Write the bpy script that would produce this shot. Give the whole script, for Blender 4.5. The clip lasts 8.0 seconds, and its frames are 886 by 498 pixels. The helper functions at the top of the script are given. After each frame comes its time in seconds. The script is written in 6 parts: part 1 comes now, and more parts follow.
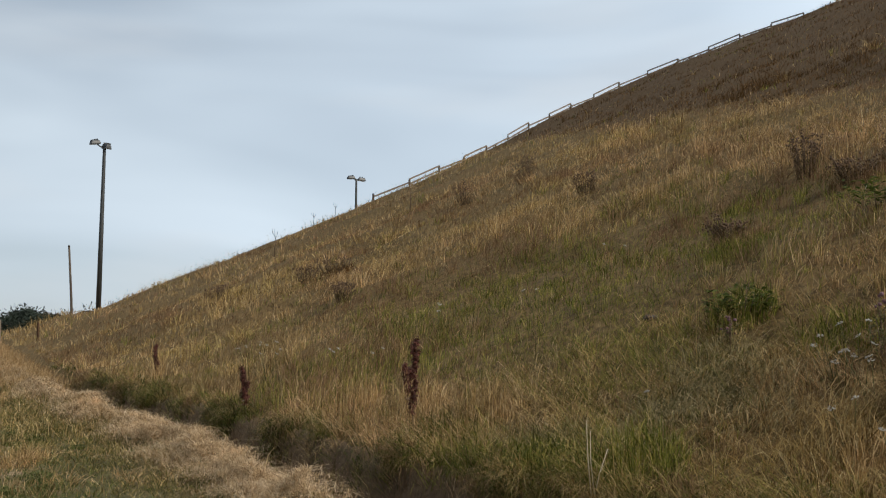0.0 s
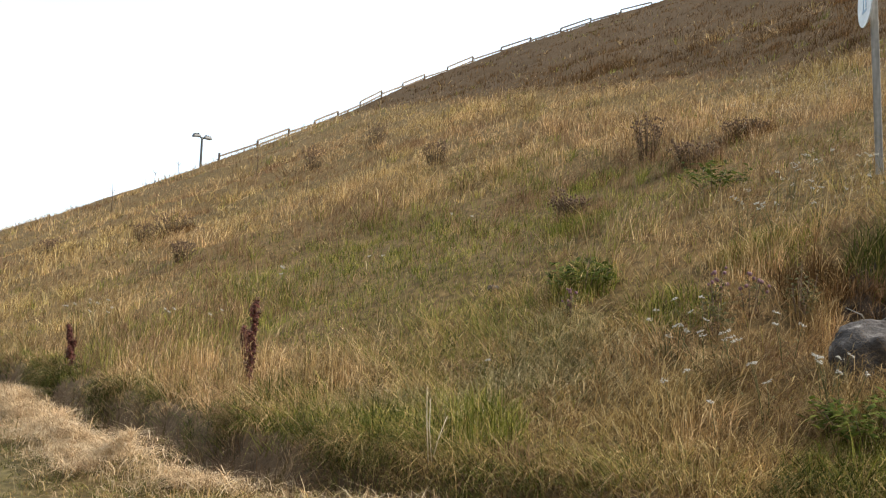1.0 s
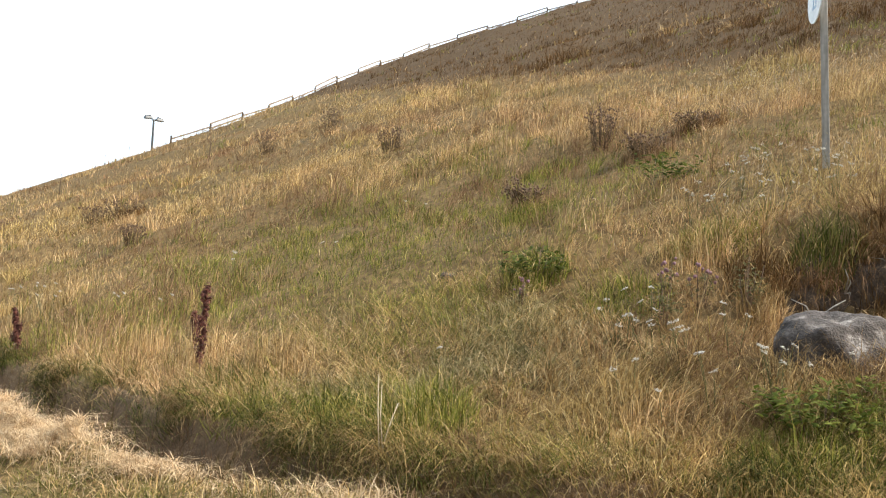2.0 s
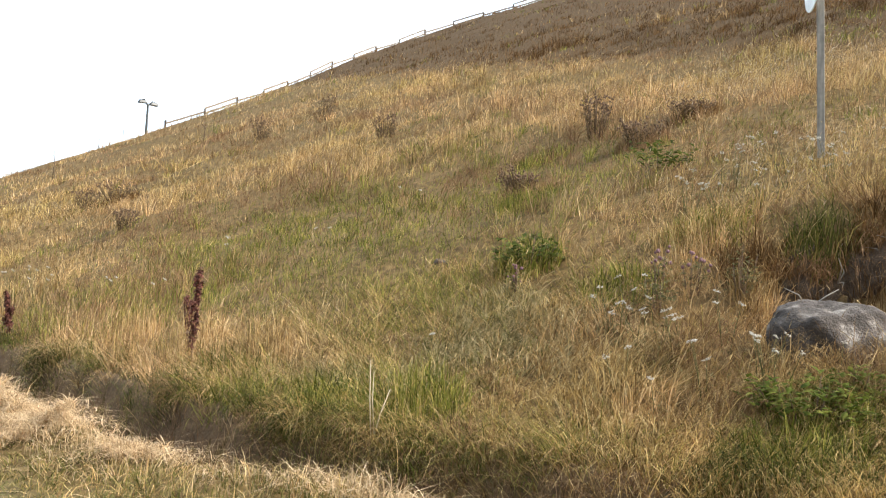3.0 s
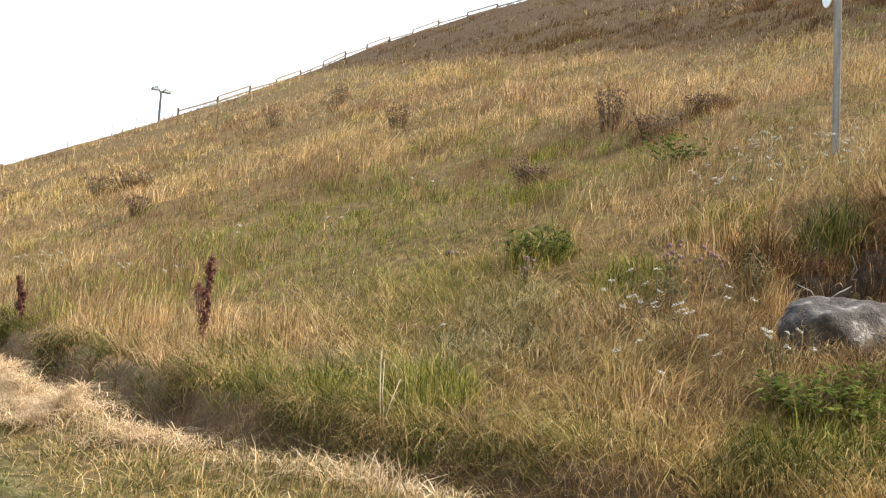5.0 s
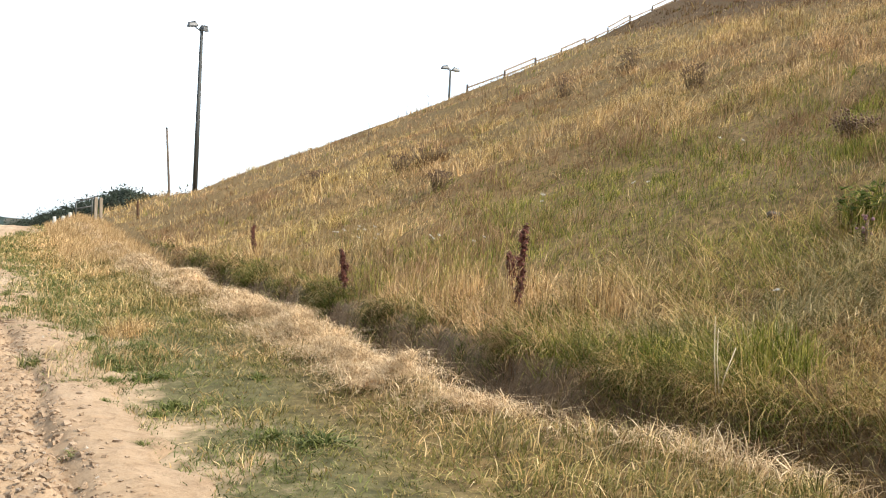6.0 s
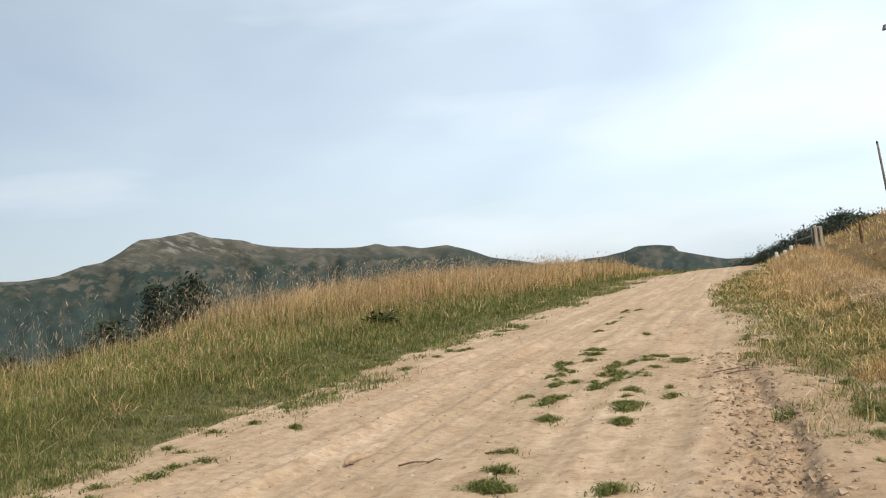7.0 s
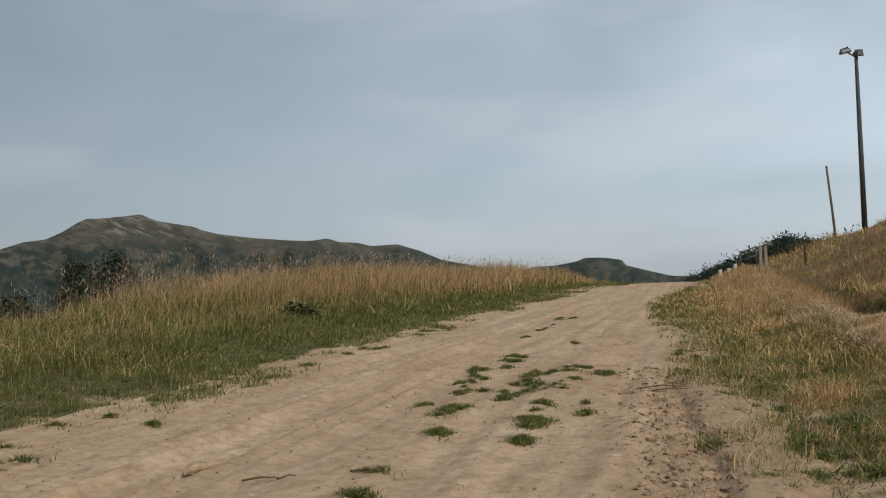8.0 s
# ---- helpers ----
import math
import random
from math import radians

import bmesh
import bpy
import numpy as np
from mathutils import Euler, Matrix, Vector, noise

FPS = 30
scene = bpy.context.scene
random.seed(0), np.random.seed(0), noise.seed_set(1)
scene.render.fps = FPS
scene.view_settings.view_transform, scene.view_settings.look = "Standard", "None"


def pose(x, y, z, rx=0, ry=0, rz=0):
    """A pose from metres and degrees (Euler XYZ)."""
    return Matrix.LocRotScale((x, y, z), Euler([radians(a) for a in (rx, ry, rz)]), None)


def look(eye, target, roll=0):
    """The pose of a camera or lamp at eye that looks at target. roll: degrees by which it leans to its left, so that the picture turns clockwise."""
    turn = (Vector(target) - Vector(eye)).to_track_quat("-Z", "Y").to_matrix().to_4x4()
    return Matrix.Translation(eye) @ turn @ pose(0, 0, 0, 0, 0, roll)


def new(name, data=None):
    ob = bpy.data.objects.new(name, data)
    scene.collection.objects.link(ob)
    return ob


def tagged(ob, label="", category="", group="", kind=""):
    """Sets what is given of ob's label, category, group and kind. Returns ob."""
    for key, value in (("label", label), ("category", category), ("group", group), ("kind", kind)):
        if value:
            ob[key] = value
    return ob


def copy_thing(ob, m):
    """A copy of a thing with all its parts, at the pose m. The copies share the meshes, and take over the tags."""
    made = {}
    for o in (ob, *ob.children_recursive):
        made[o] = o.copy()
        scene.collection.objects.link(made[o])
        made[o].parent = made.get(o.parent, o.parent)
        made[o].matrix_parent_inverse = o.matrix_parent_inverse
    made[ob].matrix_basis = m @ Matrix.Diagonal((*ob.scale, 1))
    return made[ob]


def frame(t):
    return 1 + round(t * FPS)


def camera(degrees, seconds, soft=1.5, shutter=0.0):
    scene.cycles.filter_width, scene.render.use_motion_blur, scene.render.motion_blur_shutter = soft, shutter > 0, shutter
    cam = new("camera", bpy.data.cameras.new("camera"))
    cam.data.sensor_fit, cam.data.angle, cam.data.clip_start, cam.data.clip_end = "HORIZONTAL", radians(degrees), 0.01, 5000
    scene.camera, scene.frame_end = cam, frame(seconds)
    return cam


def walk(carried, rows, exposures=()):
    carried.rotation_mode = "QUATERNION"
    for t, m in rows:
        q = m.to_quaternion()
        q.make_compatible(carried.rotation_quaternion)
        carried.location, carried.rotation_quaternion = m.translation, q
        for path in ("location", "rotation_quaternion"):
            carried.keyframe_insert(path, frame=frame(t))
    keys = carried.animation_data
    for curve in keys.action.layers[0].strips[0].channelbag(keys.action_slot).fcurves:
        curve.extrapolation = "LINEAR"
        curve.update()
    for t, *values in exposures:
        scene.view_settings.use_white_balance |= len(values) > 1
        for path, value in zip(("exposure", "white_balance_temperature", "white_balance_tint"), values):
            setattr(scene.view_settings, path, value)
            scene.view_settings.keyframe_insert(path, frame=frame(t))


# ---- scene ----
cam = camera(48.0, 8.0, soft=1.15)
PATH = [
    (0, (0.0, -0.0, 1.5), (0.9256, 1.7653, 1.6646), 0.57),
    (0.5, (0.067, 0.134, 1.47), (1.0607, 1.8646, 1.5989), 2.77),
    (1, (0.088, 0.146, 1.467), (1.277, 1.7498, 1.5776), 2.57),
    (1.5, (0.075, 0.127, 1.471), (1.3262, 1.6844, 1.5702), 2.74),
    (3, (0.105, 0.145, 1.466), (1.3797, 1.6854, 1.5301), 3.58),
    (3.5, (0.101, 0.141, 1.462), (1.3664, 1.6883, 1.5157), 3.43),
    (4, (0.099, 0.135, 1.466), (1.358, 1.6879, 1.5163), 3.82),
    (5.5, (0.087, 0.176, 1.448), (1.3357, 1.7379, 1.4898), 5.00),
    (5.8, (0.011, 0.283, 1.425), (1.0758, 1.9758, 1.4225), 3.34),
    (6, (-0.024, 0.45, 1.408), (0.7525, 2.2923, 1.3568), 2.90),
    (6.2, (-0.155, 0.369, 1.396), (0.2208, 2.3299, 1.2823), 2.26),
    (6.5, (-0.199, 0.707, 1.342), (-0.3599, 2.6997, 1.2774), -2.02),
    (6.8, (-0.098, 1.025, 1.488), (-0.556, 2.9712, 1.5344), -6.76),
    (7, (-0.094, 1.203, 1.458), (-0.6729, 3.117, 1.5077), -6.08),
    (7.2, (-0.044, 1.508, 1.414), (-0.6039, 3.4279, 1.4057), -5.39),
    (7.5, (0.011, 1.989, 1.38), (-0.4206, 3.9401, 1.4535), -2.13),
    (8, (0.001, 2.616, 1.296), (-0.4823, 4.5558, 1.3399), -2.43),
]
walk(cam, [(t, look(eye, target, roll)) for t, eye, target, roll in PATH],
     exposures=[(0, -0.72), (0.5, -0.42), (0.8, 0.0), (1.2, 0.4), (1.6, 0.6), (3.0, 0.78), (5.5, 0.78), (5.9, 0.68), (6.2, 0.5),
                (6.5, 0.32), (7.0, -0.08), (7.4, -0.4), (8.0, -0.9)])

# ---- world and sun ----
SUN_AZ, SUN_EL = 138.0, 42.0
world = bpy.data.worlds.new("world")
scene.world = world
world.use_nodes = True
wn, wl = world.node_tree.nodes, world.node_tree.links
wn.clear()
w_out = wn.new("ShaderNodeOutputWorld")
w_bg = wn.new("ShaderNodeBackground")
w_sky = wn.new("ShaderNodeTexSky")
w_sky.sky_type = "NISHITA"
w_sky.sun_disc = False
w_sky.sun_elevation = radians(SUN_EL)
w_sky.sun_rotation = radians(SUN_AZ)
w_sky.air_density, w_sky.dust_density, w_sky.ozone_density, w_sky.altitude = 1.0, 2.0, 1.0, 1200
w_co = wn.new("ShaderNodeTexCoord")
w_map = wn.new("ShaderNodeMapping")
w_map.inputs["Scale"].default_value = (1.0, 1.0, 3.2)
w_map.inputs["Rotation"].default_value = (0.12, 0.1, 0.4)
w_noise = wn.new("ShaderNodeTexNoise")
w_noise.inputs["Scale"].default_value = 1.9
w_noise.inputs["Detail"].default_value = 3
w_noise.inputs["Roughness"].default_value = 0.5
w_noise.inputs["Distortion"].default_value = 0.5
w_ramp = wn.new("ShaderNodeValToRGB")
w_ramp.color_ramp.elements[0].position = 0.36
w_ramp.color_ramp.elements[0].color = (0.52, 0.52, 0.52, 1)
w_ramp.color_ramp.elements[1].position = 0.72
w_ramp.color_ramp.elements[1].color = (0.95, 0.95, 0.95, 1)
w_mix = wn.new("ShaderNodeMix")
w_mix.data_type = "RGBA"
w_sep = wn.new("ShaderNodeSeparateXYZ")
w_rng = wn.new("ShaderNodeMapRange")
w_rng.inputs["From Min"].default_value, w_rng.inputs["From Max"].default_value = -0.7, 0.8
w_rng.inputs["To Min"].default_value, w_rng.inputs["To Max"].default_value = 0.6, 1.46
w_haze = wn.new("ShaderNodeMix")
w_haze.data_type, w_haze.blend_type = "RGBA", "MULTIPLY"
w_haze.inputs["Factor"].default_value = 1.0
w_haze.inputs["A"].default_value = (10.05, 11.65, 13.1, 1)
wl.new(w_co.outputs["Generated"], w_sep.inputs[0])
wl.new(w_sep.outputs["X"], w_rng.inputs["Value"])
wl.new(w_rng.outputs[0], w_haze.inputs["B"])
wl.new(w_haze.outputs["Result"], w_mix.inputs["B"])
wl.new(w_co.outputs["Generated"], w_map.inputs["Vector"])
wl.new(w_map.outputs[0], w_noise.inputs["Vector"])
wl.new(w_noise.outputs["Fac"], w_ramp.inputs["Fac"])
wl.new(w_ramp.outputs["Color"], w_mix.inputs["Factor"])
wl.new(w_sky.outputs["Color"], w_mix.inputs["A"])
# thin pale cloud streaks
w_map2 = wn.new("ShaderNodeMapping")
w_map2.inputs["Scale"].default_value = (1.0, 1.0, 4.5)
w_map2.inputs["Location"].default_value = (0.7, 0.2, 0.1)
w_noise2 = wn.new("ShaderNodeTexNoise")
w_noise2.inputs["Scale"].default_value, w_noise2.inputs["Detail"].default_value = 2.6, 4
w_ramp2 = wn.new("ShaderNodeValToRGB")
w_ramp2.color_ramp.elements[0].position, w_ramp2.color_ramp.elements[1].position = 0.52, 0.78
w_ramp2.color_ramp.elements[1].color = (0.4, 0.4, 0.4, 1)
w_streak = wn.new("ShaderNodeMix")
w_streak.data_type = "RGBA"
w_streak.inputs["B"].default_value = (11.5, 12.1, 12.6, 1)
wl.new(w_co.outputs["Generated"], w_map2.inputs["Vector"])
wl.new(w_map2.outputs[0], w_noise2.inputs["Vector"])
wl.new(w_noise2.outputs["Fac"], w_ramp2.inputs["Fac"])
wl.new(w_ramp2.outputs["Color"], w_streak.inputs["Factor"])
wl.new(w_mix.outputs["Result"], w_streak.inputs["A"])
wl.new(w_streak.outputs["Result"], w_bg.inputs["Color"])
w_bg.inputs["Strength"].default_value = 0.1
wl.new(w_bg.outputs[0], w_out.inputs["Surface"])

sun = new("sun", bpy.data.lights.new("sun", "SUN"))
sun.data.energy, sun.data.angle, sun.data.color = 4.4, radians(3.0), (1.0, 0.89, 0.74)
_a, _e = radians(SUN_AZ), radians(SUN_EL)
sun.matrix_world = look((0, 0, 0), (-math.sin(_a) * math.cos(_e), -math.cos(_a) * math.cos(_e), -math.sin(_e)))


# ---- materials ----
def material(name):
    m = bpy.data.materials.new(name)
    m.use_nodes = True
    nt = m.node_tree
    return m, nt, nt.nodes["Principled BSDF"]


def noise_node(nt, scale, detail=4, rough=0.55, stretch=None, coord="Object"):
    co = nt.nodes.new("ShaderNodeTexCoord")
    n = nt.nodes.new("ShaderNodeTexNoise")
    n.inputs["Scale"].default_value, n.inputs["Detail"].default_value, n.inputs["Roughness"].default_value = scale, detail, rough
    if stretch:
        mp = nt.nodes.new("ShaderNodeMapping")
        mp.inputs["Scale"].default_value = stretch
        nt.links.new(co.outputs[coord], mp.inputs["Vector"])
        nt.links.new(mp.outputs[0], n.inputs["Vector"])
    else:
        nt.links.new(co.outputs[coord], n.inputs["Vector"])
    return n.outputs["Fac"]


def ramp(nt, fac, stops):
    r = nt.nodes.new("ShaderNodeValToRGB")
    while len(r.color_ramp.elements) < len(stops):
        r.color_ramp.elements.new(0.5)
    for el, (pos, col) in zip(r.color_ramp.elements, stops):
        el.position, el.color = pos, (*col, 1)
    nt.links.new(fac, r.inputs["Fac"])
    return r.outputs["Color"]


def mix(nt, fac, a, b, blend="MIX"):
    m = nt.nodes.new("ShaderNodeMix")
    m.data_type, m.blend_type = "RGBA", blend
    for key, v in (("Factor", fac), ("A", a), ("B", b)):
        if isinstance(v, (int, float)):
            m.inputs[key].default_value = v
        elif isinstance(v, tuple):
            m.inputs[key].default_value = (*v, 1)
        else:
            nt.links.new(v, m.inputs[key])
    return m.outputs["Result"]


def bump(nt, bsdf, height, strength=0.4, distance=0.02):
    b = nt.nodes.new("ShaderNodeBump")
    b.inputs["Strength"].default_value, b.inputs["Distance"].default_value = strength, distance
    nt.links.new(height, b.inputs["Height"])
    nt.links.new(b.outputs[0], bsdf.inputs["Normal"])


def plain(name, stops, scale=8.0, rough=0.8, metal=0.0, bump_s=0.3, bump_d=0.01, stretch=None, island=0.0):
    """A worn material: colour stops spread by two noises, with fine relief."""
    m, nt, b = material(name)
    f1 = noise_node(nt, scale, stretch=stretch)
    col = ramp(nt, f1, stops)
    f2 = noise_node(nt, scale * 7, 3)
    col = mix(nt, 0.35, col, ramp(nt, f2, [(0.3, (0.55, 0.55, 0.55)), (0.7, (1.25, 1.25, 1.25))]), "MULTIPLY")
    if island:
        g = nt.nodes.new("ShaderNodeNewGeometry")
        col = mix(nt, island, col, ramp(nt, g.outputs["Random Per Island"], [(0.0, (0.45, 0.45, 0.45)), (1.0, (1.5, 1.5, 1.5))]), "MULTIPLY")
    nt.links.new(col, b.inputs["Base Color"])
    b.inputs["Roughness"].default_value, b.inputs["Metallic"].default_value = rough, metal
    bump(nt, b, f2, bump_s, bump_d)
    return m


def blade_mat(name, stops, patch=0.35, patch_scale=0.45, shine=0.55, through_light=0.25, hue=0.0):
    """Grass: each blade its own shade, drifting in patches over the ground."""
    m, nt, b = material(name)
    stops = [(p, (c[0] * 0.85, c[1] * 0.80, c[2] * 0.73)) for p, c in stops]
    g = nt.nodes.new("ShaderNodeNewGeometry")
    col = ramp(nt, g.outputs["Random Per Island"], stops)
    big = noise_node(nt, patch_scale, 3)
    col = mix(nt, patch, col, ramp(nt, big, [(0.3, (0.5, 0.5, 0.45)), (0.7, (1.45, 1.4, 1.35))]), "MULTIPLY")
    small = noise_node(nt, patch_scale * 6, 3)
    col = mix(nt, patch, col, ramp(nt, small, [(0.32, (0.55, 0.55, 0.52)), (0.68, (1.4, 1.38, 1.35))]), "MULTIPLY")
    if hue:
        tone = noise_node(nt, 0.28, 4, 0.6)
        col = mix(nt, hue, col, ramp(nt, tone, [(0.36, (0.94, 0.985, 0.80)), (0.5, (1.0, 1.0, 1.0)), (0.62, (1.02, 0.965, 1.0))]), "MULTIPLY")
    nt.links.new(col, b.inputs["Base Color"])
    b.inputs["Roughness"].default_value = shine
    b.inputs["Specular IOR Level"].default_value = 0.07
    if through_light:
        tr = nt.nodes.new("ShaderNodeBsdfTranslucent")
        nt.links.new(col, tr.inputs["Color"])
        mx = nt.nodes.new("ShaderNodeMixShader")
        mx.inputs[0].default_value = through_light
        nt.links.new(b.outputs[0], mx.inputs[1])
        nt.links.new(tr.outputs[0], mx.inputs[2])
        nt.links.new(mx.outputs[0], nt.nodes["Material Output"].inputs["Surface"])
    return m


MAT_STRAW = blade_mat("dry_grass_tan", [(0.0, (0.13, 0.085, 0.042)), (0.3, (0.42, 0.29, 0.142)), (0.7, (0.72, 0.535, 0.285)), (1.0, (0.98, 0.82, 0.54))], patch=0.65, hue=1.0)
MAT_GOLD = blade_mat("tall_golden_grass", [(0.0, (0.28, 0.18, 0.09)), (0.4, (0.53, 0.375, 0.20)), (1.0, (0.80, 0.63, 0.39))], patch=0.35, through_light=0.35)
MAT_RUST = blade_mat("dry_grass_brown", [(0.0, (0.14, 0.086, 0.05)), (0.5, (0.29, 0.19, 0.115)), (1.0, (0.46, 0.32, 0.20))], patch=0.5, hue=0.5)
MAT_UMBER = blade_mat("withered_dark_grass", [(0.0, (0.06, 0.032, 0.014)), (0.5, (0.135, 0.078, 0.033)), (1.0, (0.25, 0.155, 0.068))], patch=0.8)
MAT_GREEN = blade_mat("grass_green", [(0.0, (0.045, 0.06, 0.010)), (0.5, (0.185, 0.225, 0.045)), (0.8, (0.36, 0.375, 0.088)), (1.0, (0.60, 0.53, 0.18))], patch=0.6)
MAT_TURF = blade_mat("turf_green", [(0.0, (0.08, 0.085, 0.026)), (0.5, (0.18, 0.18, 0.058)), (0.82, (0.33, 0.295, 0.12)), (1.0, (0.60, 0.49, 0.26))], patch=0.6)
MAT_BANK = blade_mat("bank_turf_green", [(0.0, (0.06, 0.085, 0.026)), (0.5, (0.15, 0.185, 0.058)), (0.82, (0.28, 0.295, 0.11)), (1.0, (0.56, 0.49, 0.27))], patch=0.6, patch_scale=0.7)
MAT_TUFT = blade_mat("tuft_green", [(0.0, (0.06, 0.085, 0.026)), (0.5, (0.14, 0.18, 0.058)), (0.82, (0.25, 0.27, 0.10)), (1.0, (0.43, 0.39, 0.21))], patch=0.4, patch_scale=1.5)
MAT_GREYGREEN = blade_mat("grey_green_matted_grass", [(0.0, (0.11, 0.11, 0.05)), (0.4, (0.33, 0.31, 0.16)), (0.75, (0.60, 0.53, 0.32)), (1.0, (0.88, 0.76, 0.52))], patch=0.3)
MAT_SEED = blade_mat("seed_head", [(0.0, (0.26, 0.195, 0.14)), (0.5, (0.46, 0.36, 0.26)), (1.0, (0.70, 0.59, 0.45))], through_light=0.25)
# rank grass: a deeper green, lowered further for the ditch's shaded side
MAT_RANK = blade_mat("rank_grass_shade_green", [(0.0, (0.03, 0.042, 0.010)), (0.5, (0.095, 0.125, 0.028)), (0.8, (0.20, 0.215, 0.055)), (1.0, (0.46, 0.41, 0.16))], patch=0.7, patch_scale=0.8)
MAT_FLUFF = blade_mat("pale_seed_fluff", [(0.0, (0.50, 0.42, 0.33)), (1.0, (0.95, 0.88, 0.76))], patch=0.2, through_light=0.4)
MAT_HAY = blade_mat("mown_hay", [(0.0, (0.34, 0.24, 0.14)), (0.4, (0.64, 0.49, 0.315)), (1.0, (0.90, 0.77, 0.58))], patch=0.5, patch_scale=0.9)


# ---- the lie of the land ----
def hash2(i, j, seed):
    v = np.sin(i * 127.1 + j * 311.7 + seed * 74.7) * 43758.5453
    return v - np.floor(v)


def vnoise(x, y, seed=0):
    """Smooth value noise, 0 to 1."""
    i, j = np.floor(x), np.floor(y)
    u, v = x - i, y - j
    u, v = u * u * (3 - 2 * u), v * v * (3 - 2 * v)
    a, b = hash2(i, j, seed), hash2(i + 1, j, seed)
    c, d = hash2(i, j + 1, seed), hash2(i + 1, j + 1, seed)
    return (a * (1 - u) + b * u) * (1 - v) + (c * (1 - u) + d * u) * v


def fbm(x, y, seed=0, octaves=4):
    total = 0.0
    for k in range(octaves):
        c, d = math.cos(0.65 + 1.1 * k), math.sin(0.65 + 1.1 * k)
        total = total + vnoise((x * c - y * d) * 2.03**k, (x * d + y * c) * 2.03**k, seed + k) * 0.5**k
    return total / (2 - 0.5 ** (octaves - 1))


def sstep(a, b, v):
    t = np.clip((v - a) / (b - a), 0, 1)
    return t * t * (3 - 2 * t)


def splus(v, w):
    return w * np.logaddexp(0, v / w)


def foot(y):
    """x of the ditch at the foot of the slope."""
    return 3.55 + 0.11 * np.clip(7.5 - y, 0, 8) ** 1.6 - 0.35 * sstep(10, 24, y)


def crest_r(az):
    """Plan distance of the slope's brow, by compass angle from the road's line, in degrees."""
    return 65 + 17 * sstep(24, 40, az)


SKY_AZ = (-75, -60, -50, -44, -40.9, -39.8, -38.1, -36.8, -35.7, -34.8, -34.0, -33.6, -32.4, -31.6, -30.8, -30.4, -29.9, -29.0, -28.0, -27.6, -26.7, -24.7,
          -22.7, -21.5, -20.6, -19.9, -18.9, -18.1, -16.6, -15.3, -14.1, -12.5, -11.2, -10.3, -9.65, -9.0, -7.7, -6.4, -5.9, -4.8, -3.85, -3.6, -2.4, -1.1, 6, 20)
SKY_EL = (0.6, 1.2, 1.5, 1.9, 2.03, 1.94, 2.05, 2.44, 2.55, 2.95, 3.45, 3.59, 3.6, 3.69, 3.78, 3.58, 3.38, 3.19, 3.03, 2.83, 2.58, 2.28,
          2.08, 2.01, 2.12, 1.88, 1.81, 1.59, 1.63, 1.2, 0.64, 0.28, -0.05, -0.25, -0.23, -0.01, 0.02, 0.2, 0.4, 0.36, 0.2, -0.12, -0.47, -0.82, -1.2, -1.5)


